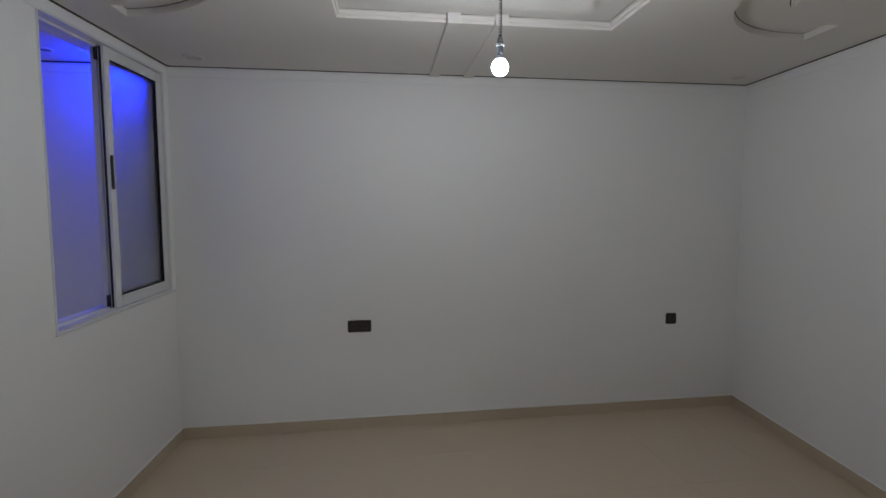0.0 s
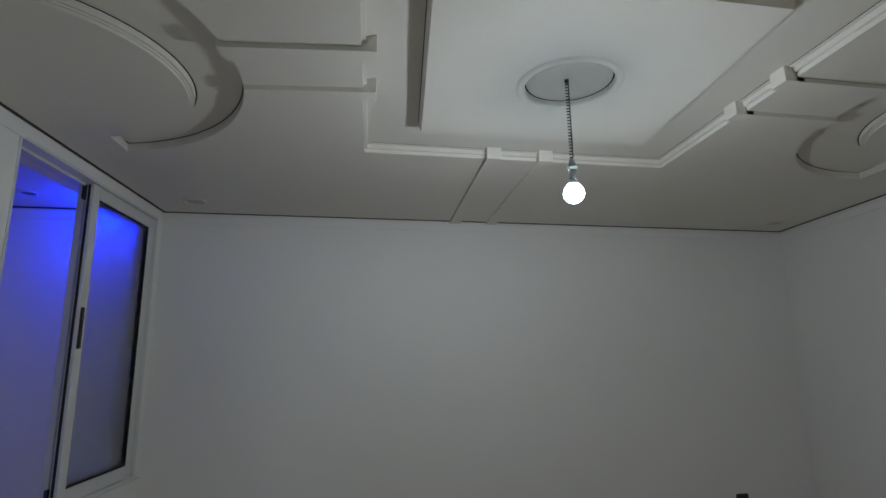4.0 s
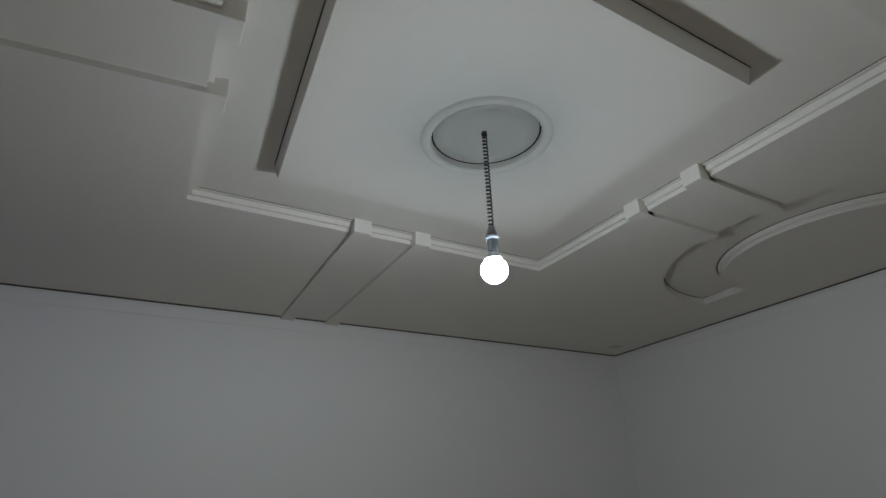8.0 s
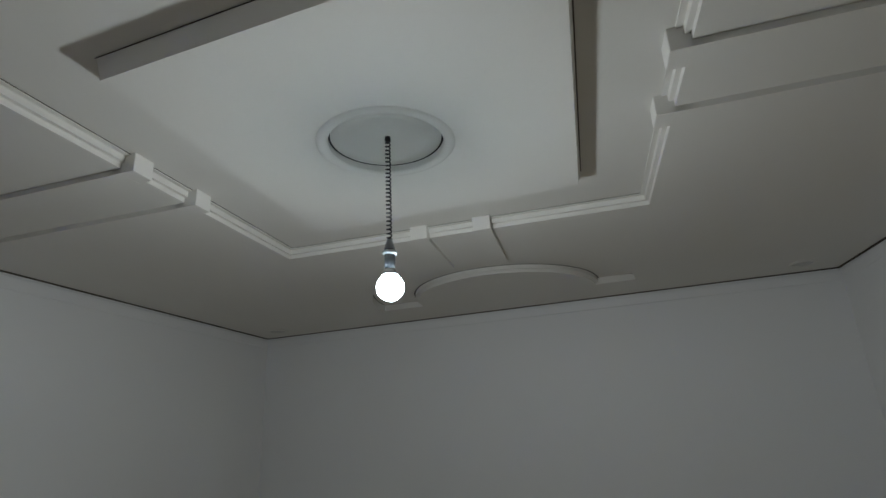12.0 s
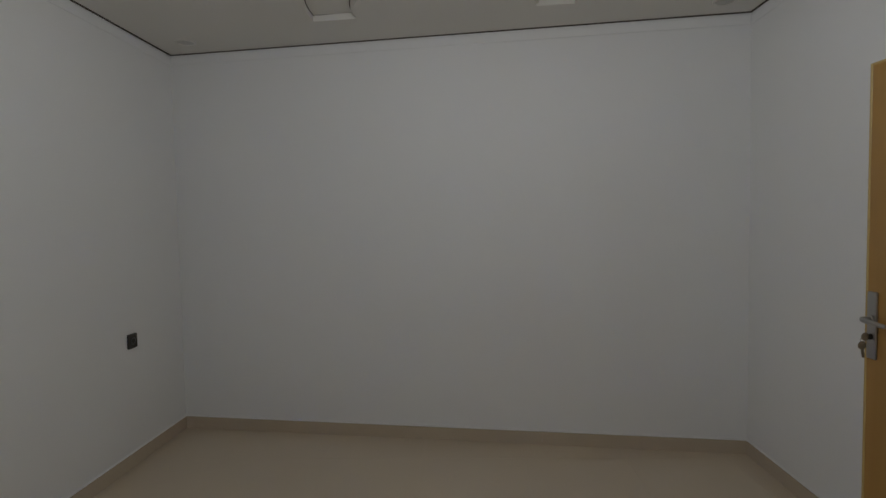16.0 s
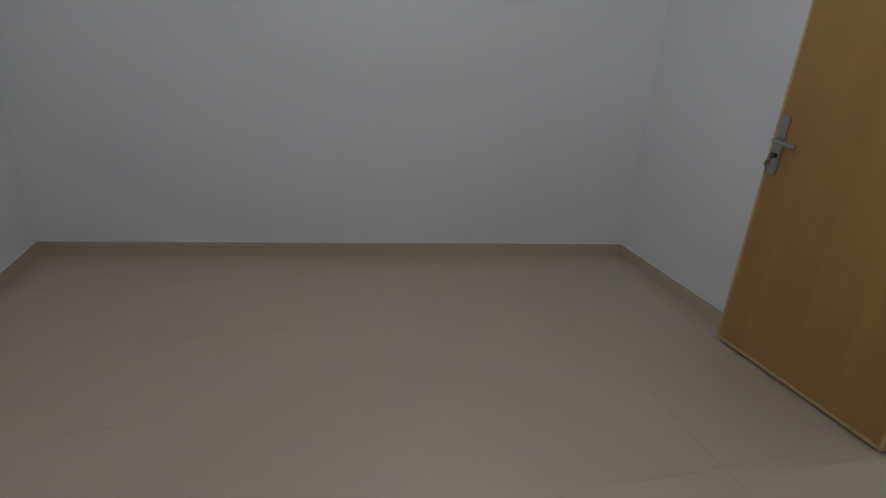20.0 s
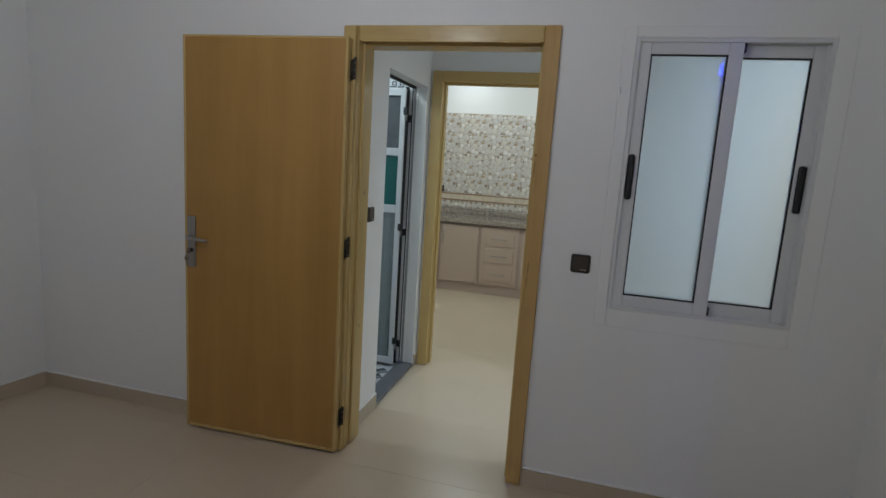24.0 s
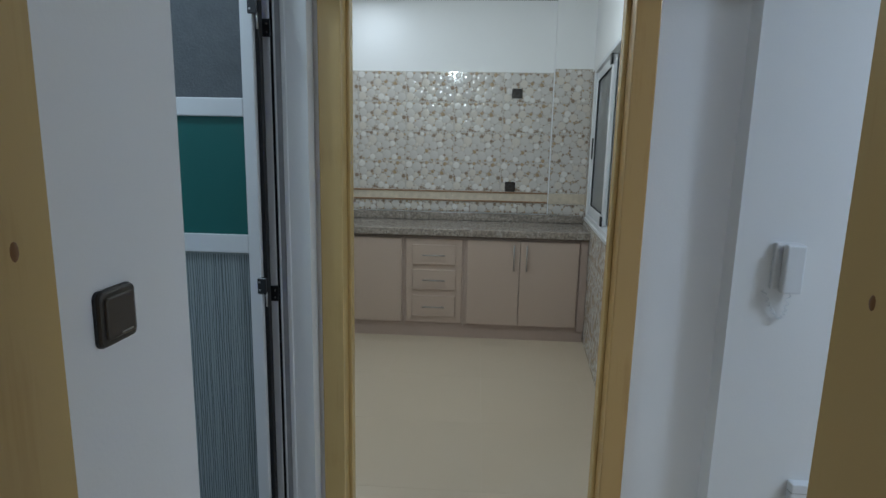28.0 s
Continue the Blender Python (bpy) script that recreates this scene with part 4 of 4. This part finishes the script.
PEBBLE = material("pale_tile_glaze", (0.54, 0.505, 0.455), 0.12, stain=0.05, stain_scale=30)
PEBBLES = [PEBBLE, material("grey_pebble_glaze", (0.61, 0.58, 0.54), 0.12, stain=0.05, stain_scale=30), material("cream_pebble_glaze", (0.65, 0.60, 0.53), 0.12, stain=0.05, stain_scale=30),
           material("white_pebble_glaze", (0.74, 0.715, 0.675), 0.10, stain=0.03, stain_scale=30), material("amber_pebble_glaze", (0.43, 0.31, 0.19), 0.10, stain=0.4, stain_scale=60),
           material("brown_pebble_glaze", (0.30, 0.22, 0.16), 0.12, stain=0.2, stain_scale=60), material("umber_dot_glaze", (0.26, 0.17, 0.11), 0.2, stain=0.2, stain_scale=60)]


def pebble_tile(w, h, t, seed):
    """A glazed tile, x-z, front at y = t, with low round pebbles of several sizes packed on it."""
    rnd = random.Random(seed)
    bm = box(0.0003, 0, 0.0003, w - 0.0003, t, h - 0.0003)
    placed = []
    for radius, tries, tones in ((0.0335, 500, (1, 1, 2)), (0.0245, 900, (1, 1, 2, 3, 3)), (0.0150, 900, (3, 1, 2, 4, 5)), (0.0090, 700, (4, 5, 2)), (0.0042, 700, (6, 6, 4, 5))):
        for _ in range(tries):
            r = radius * rnd.uniform(0.86, 1.1)
            if r * 2 > min(w, h) - 0.002:
                continue
            x, z = rnd.uniform(r, w - r), rnd.uniform(r, h - r)
            if any((x - a) ** 2 + (z - b) ** 2 < (r + c - 0.0012) ** 2 for a, b, c in placed):
                continue
            placed.append((x, z, r))
            n = 14 if r > 0.012 else 8
            tone = rnd.choice(tones)
            top = bm.verts.new((x, t + 0.0012 + 0.03 * r, z))
            mid = [bm.verts.new((x + 0.72 * r * math.cos(2 * math.pi * i / n), t + 0.0010 + 0.015 * r, z + 0.72 * r * math.sin(2 * math.pi * i / n))) for i in range(n)]
            rim = [bm.verts.new((x + r * math.cos(2 * math.pi * i / n), t + 0.0001, z + r * math.sin(2 * math.pi * i / n))) for i in range(n)]
            for i in range(n):
                for f in (bm.faces.new((top, mid[i], mid[(i + 1) % n])), bm.faces.new((mid[i], rim[i], rim[(i + 1) % n], mid[(i + 1) % n]))):
                    f.material_index, f.smooth = tone, True
    return bm


def granite_material():
    m = bpy.data.materials.new("speckled_granite")
    m.use_nodes = True
    n, k = m.node_tree.nodes, m.node_tree.links
    b = n["Principled BSDF"]
    where, v, w = n.new("ShaderNodeTexCoord"), n.new("ShaderNodeTexVoronoi"), n.new("ShaderNodeTexNoise")
    v.inputs["Scale"].default_value, w.inputs["Scale"].default_value, w.inputs["Detail"].default_value = 95, 22, 6
    k.new(where.outputs["Object"], v.inputs["Vector"])
    k.new(where.outputs["Object"], w.inputs["Vector"])
    r = n.new("ShaderNodeValToRGB")
    r.color_ramp.elements[0].color, r.color_ramp.elements[1].color = (0.19, 0.165, 0.14, 1), (0.43, 0.385, 0.335, 1)
    e = r.color_ramp.elements.new(0.45)
    e.color = (0.30, 0.25, 0.21, 1)
    sep = n.new("ShaderNodeSeparateColor")
    k.new(v.outputs["Color"], sep.inputs[0])
    add = n.new("ShaderNodeMath")
    add.operation = "MULTIPLY"
    k.new(sep.outputs[0], add.inputs[0])
    k.new(w.outputs[0], add.inputs[1])
    two = n.new("ShaderNodeMath")
    two.operation = "MULTIPLY"
    two.inputs[1].default_value = 1.9
    k.new(add.outputs[0], two.inputs[0])
    k.new(two.outputs[0], r.inputs[0])
    k.new(r.outputs[0], b.inputs["Base Color"])
    b.inputs["Roughness"].default_value = 0.15
    return m


GRANITE = granite_material()
CAB = material("taupe_cabinet_lacquer", (0.505, 0.40, 0.325), 0.35, stain=0.03)
CABD = material("taupe_cabinet_frame", (0.44, 0.345, 0.29), 0.4, stain=0.04)
BORDER = material("cream_border_tile", (0.62, 0.54, 0.42), 0.2, stain=0.25, stain_scale=28, bump=0.5, bump_scale=45)

splash = tagged(new("backsplash"), "pebble-patterned glazed wall tiles above the worktop", kind="structure")
PIL = 1.122
shared = {}
def wall_tile(x0, z0, x1, z1, y, mat=PEBBLE, name="wall_tile", t=0.008):
    key = (round(x1 - x0, 3), round(z1 - z0, 3), mat.name)
    if key not in shared:
        if mat is PEBBLE:
            ob = part(name, pebble_tile(x1 - x0, z1 - z0, t, len(shared) + 3), mat, splash)
            for tone in PEBBLES[1:]:
                ob.data.materials.append(tone)
        else:
            ob = part(name, box(0.0004, 0, 0.0004, x1 - x0 - 0.0004, t, z1 - z0 - 0.0004), mat, splash)
        shared[key] = ob.data
    else:
        ob = new(name, shared[key])
        ob.parent = splash
    ob.location = (x0, y, z0)
rows = [(0.914, 1.004)] + [(1.094 + i * 0.2415, 1.094 + (i + 1) * 0.2415) for i in range(4)]
for z0, z1 in rows:
    x = PIL
    while x < 3.65:
        wall_tile(x, z0, x + 0.40, z1, KY0)
        x += 0.40
for z0, z1 in [(0.914, 1.004)] + [(1.094 + i * 0.2415, 1.094 + (i + 1) * 0.2415 + (0.026 if i == 3 else 0)) for i in range(4)]:
    wall_tile(KX0 + 0.013, z0, PIL - 0.001, z1, KY0 + 0.045)
tagged(part("pillar", box(KX0, KY0, -0.1, PIL - 0.002, KY0 + 0.044, 2.94), PAINT), "shallow white wall pillar beside the window", kind="structure")
x = PIL
while x < 3.65:
    wall_tile(x, 1.005, x + 0.40, 1.093, KY0, BORDER, "border_tile", 0.013)
    x += 0.40
wall_tile(KX0 + 0.013, 1.005, PIL - 0.001, 1.093, KY0 + 0.045, BORDER, "border_tile", 0.013)
for z in (1.005, 1.080):
    part("border_edge", box(PIL, KY0 + 0.012, z, 3.65, KY0 + 0.018, z + 0.014, 0.003, 2), material("brown_border_line", (0.33, 0.19, 0.10), 0.3) if z < 1.05 else bpy.data.materials["brown_border_line"], splash)
part("edge_strip", box(PIL - 0.004, KY0 + 0.044, 0.92, PIL + 0.004, KY0 + 0.056, 2.086, 0.002, 1), WHITEP, splash, "white plastic corner strip")
# tiles of the west side wall, below and beside the window
side = tagged(new("side_tiles"), "pebble-patterned tiles on the side wall under the window", kind="structure")
side_meshes = {}
def side_tile(a, z0, b, z1, mat=PEBBLE, name="wall_tile", t=0.008):
    key = (round(b - a, 3), round(z1 - z0, 3), mat.name)
    if key not in side_meshes:
        bm = pebble_tile(b - a, z1 - z0, t, 40 + len(side_meshes)) if mat is PEBBLE else box(0.0004, 0, 0.0004, b - a - 0.0004, t, z1 - z0 - 0.0004)
        ob = part(name, bm, mat, side)
        if mat is PEBBLE:
            for tone in PEBBLES[1:]:
                ob.data.materials.append(tone)
        side_meshes[key] = ob.data
    else:
        ob = new(name, side_meshes[key])
        ob.parent = side
    ob.matrix_world = WK @ pose(b, 0, z0, 0, 0, 180)
for i in range(7):
    for j in range(4):
        side_tile(0.058 + i * 0.40, 0.002 + j * 0.2305, 0.058 + (i + 1) * 0.40 if i < 6 else 2.80, 0.002 + (j + 1) * 0.2305)
side_tile(0.058, 0.926, 0.249, 1.004)
side_tile(0.058, 1.005, 0.249, 1.093, BORDER, "border_tile", 0.013)
for i in range(4):
    side_tile(0.058, 1.094 + i * 0.2415, 0.249, 1.094 + (i + 1) * 0.2415)

KZ = 2.621
for a in (box(PIL - 0.002, KY0, KZ - 0.008, KX1, KY0 + 0.003, KZ + 0.06), box(KX0, KY0 + 0.044, KZ - 0.008, PIL - 0.002, KY0 + 0.047, KZ + 0.06),
          box(PIL, -3.859, KZ - 0.0015, KX1 - 0.02, -3.851, KZ - 0.0003)):
    tagged(part("trim", a, JOINT), "dark open joint of the kitchen ceiling", kind="structure")
tagged(part("trim", box(0.05, -0.004, KZ - 0.008, 2.82, -0.001, KZ + 0.06), JOINT), "dark open joint of the kitchen ceiling", kind="structure").matrix_world = WK
spot = thing("downlight", "round glowing white downlight in the kitchen ceiling", "downlight", (2.600, -3.814, KZ), group="ceiling downlights")
part("rim", lathe([(0.052, 0.001), (0.052, -0.005), (0.042, -0.008), (0.042, 0.0)], 28), WHITEP, spot)
part("lens", lathe([(0, -0.004), (0.042, -0.004)], 28), glowing("lit_downlight_lens", (0.93, 0.98, 1.0), 9.0), spot, "glowing white lens")

plate("wall_socket", "dark bronze socket high on the tiled wall", "socket", pose(1.410, KY0 + 0.008, 1.895, 0, 0, 0), 0.084, 0.076, (0.0,))
plate("wall_socket", "dark bronze socket further along the tile border", "socket", pose(2.906, KY0 + 0.008, 1.138, 0, 0, 0), 0.084, 0.080, (0.0,))
plate("wall_socket", "dark bronze socket just above the tile border", "socket", pose(1.439, KY0 + 0.008, 1.138, 0, 0, 0), 0.084, 0.080, (0.0,))

top = thing("worktop", "speckled grey-brown granite worktop on the cabinets", "worktop", (0, 0, 0))
FRONT = -3.568
part("slab", prism([(west_x(KY0) + 0.014, KY0 + 0.046), (3.65, KY0 + 0.046), (3.65, FRONT - 0.0205), (west_x(FRONT) + 0.009, FRONT - 0.0205)], 0.801, 0.8475), GRANITE, top)
part("front_edge", box(west_x(FRONT) + 0.010, FRONT - 0.020, 0.796, 3.65, FRONT, 0.848, 0.006, 3), GRANITE, top, "rounded granite front edge")
part("drip_strip", box(west_x(FRONT) + 0.012, FRONT - 0.020, 0.786, 3.65, FRONT - 0.008, 0.7955, 0.001, 1), material("dark_brown_strip", (0.12, 0.085, 0.06), 0.5, stain=0.2), top, "dark brown strip under the edge")
part("upstand", box(KX0 + 0.014, KY0 + 0.047, 0.849, 3.65, KY0 + 0.066, 0.912, 0.003, 2), GRANITE, top, "granite upstand along the tiles")


def bar_handle(parent, a, b, y):
    """A thin steel bar on two feet between the points a and b (x, z)."""
    h = part("handle", tube([(a[0], y + 0.028, a[1]), (b[0], y + 0.028, b[1])], 0.005, 10), STEEL, parent, "steel bar handle")
    for s in (0.12, 0.88):
        x, z = a[0] + (b[0] - a[0]) * s, a[1] + (b[1] - a[1]) * s
        part("foot", tube([(x, y, z), (x, y + 0.028, z)], 0.004, 8), STEEL, h)


CY = -3.600
CX = 0.042
def cabinet(label, x0, x1, doors=(), drawers=()):
    c = thing("kitchen_cabinet", label, "cabinet", (0, 0, 0), group="base cabinets")
    part("body", box(x0 + CX + 0.0005, KY0 + 0.05, 0.085, x1 + CX - 0.0005, CY - 0.018, 0.797, 0.001, 1), CABD, c)
    for a, b, hx, hz0, hz1 in doors:
        d = part("door", box(a + CX, CY - 0.017, 0.118, b + CX, CY + 0.003, 0.768, 0.003, 2), CAB, c)
        bar_handle(d, (hx + CX, hz0), (hx + CX, hz1), CY + 0.003)
    for a, b, z0, z1 in drawers:
        a, b = a + CX, b + CX
        d = part("drawer", box(a, CY - 0.017, z0, b, CY + 0.012, z1, 0.003, 2), CAB, c)
        bar_handle(d, ((a + b) / 2 - 0.085, (z0 + z1) / 2), ((a + b) / 2 + 0.085, (z0 + z1) / 2), CY + 0.012)
    return c


c = cabinet("taupe base cabinet with two doors at the wall", 0.836, 1.750, [(0.902, 1.334, 1.288, 0.548, 0.741), (1.338, 1.726, 1.382, 0.548, 0.741)])
part("end_panel", box(west_x(CY) + 0.011, CY - 0.017, 0.085, 0.890 + CX, CY - 0.006, 0.797, 0.001, 1), CABD, c)
c = cabinet("taupe base cabinet with three drawers", 1.750, 2.206, (), [(1.815, 2.142, 0.573, 0.723), (1.815, 2.142, 0.381, 0.532), (1.815, 2.142, 0.168, 0.329)])
part("face_frame", box(1.768 + CX, CY - 0.017, 0.118, 2.189 + CX, CY - 0.004, 0.768, 0.002, 1), CAB, c)
cabinet("taupe base cabinet with one door beside the drawers", 2.206, 2.680, [(2.224, 2.662, 2.621, 0.557, 0.745)])
cabinet("taupe base cabinet with one door at the far end", 2.680, 3.60, [(2.690, 3.130, 2.730, 0.557, 0.745)])
tagged(part("plinth", box(west_x(CY) + 0.014, KY0 + 0.2, 0.0, 3.65, CY - 0.022, 0.084, 0.001, 1), CABD), "taupe plinth under the kitchen cabinets", "plinth")

win_k = tagged(new("window_3"), "white aluminium sliding window over the worktop", "window", kind="structure")
win_k.matrix_world = WK_IN
for b in frame_of(0.252, 0.927, 1.848, 2.053, 0.030, -0.10, 0.014):
    part("window_frame", b, ALU, win_k)
part("sill", box(0.245, -0.02, 0.905, 1.855, 0.026, 0.926, 0.003, 2), ALU, win_k)
k1 = sash(win_k, 0.285, 1.105, 0.960, 2.020, -0.030, -0.004, 0.062, -0.018)
pull(k1, 0.312, 1.46, -0.004, 0.16, 0.016)
sash(win_k, 1.030, 1.815, 0.960, 2.020, -0.066, -0.040, 0.062, -0.054)
for z in (0.985, 1.995):
    part("guide_cap", box(1.062, -0.004, z - 0.034, 1.112, 0.008, z + 0.034, 0.002, 1), BLACK, k1)
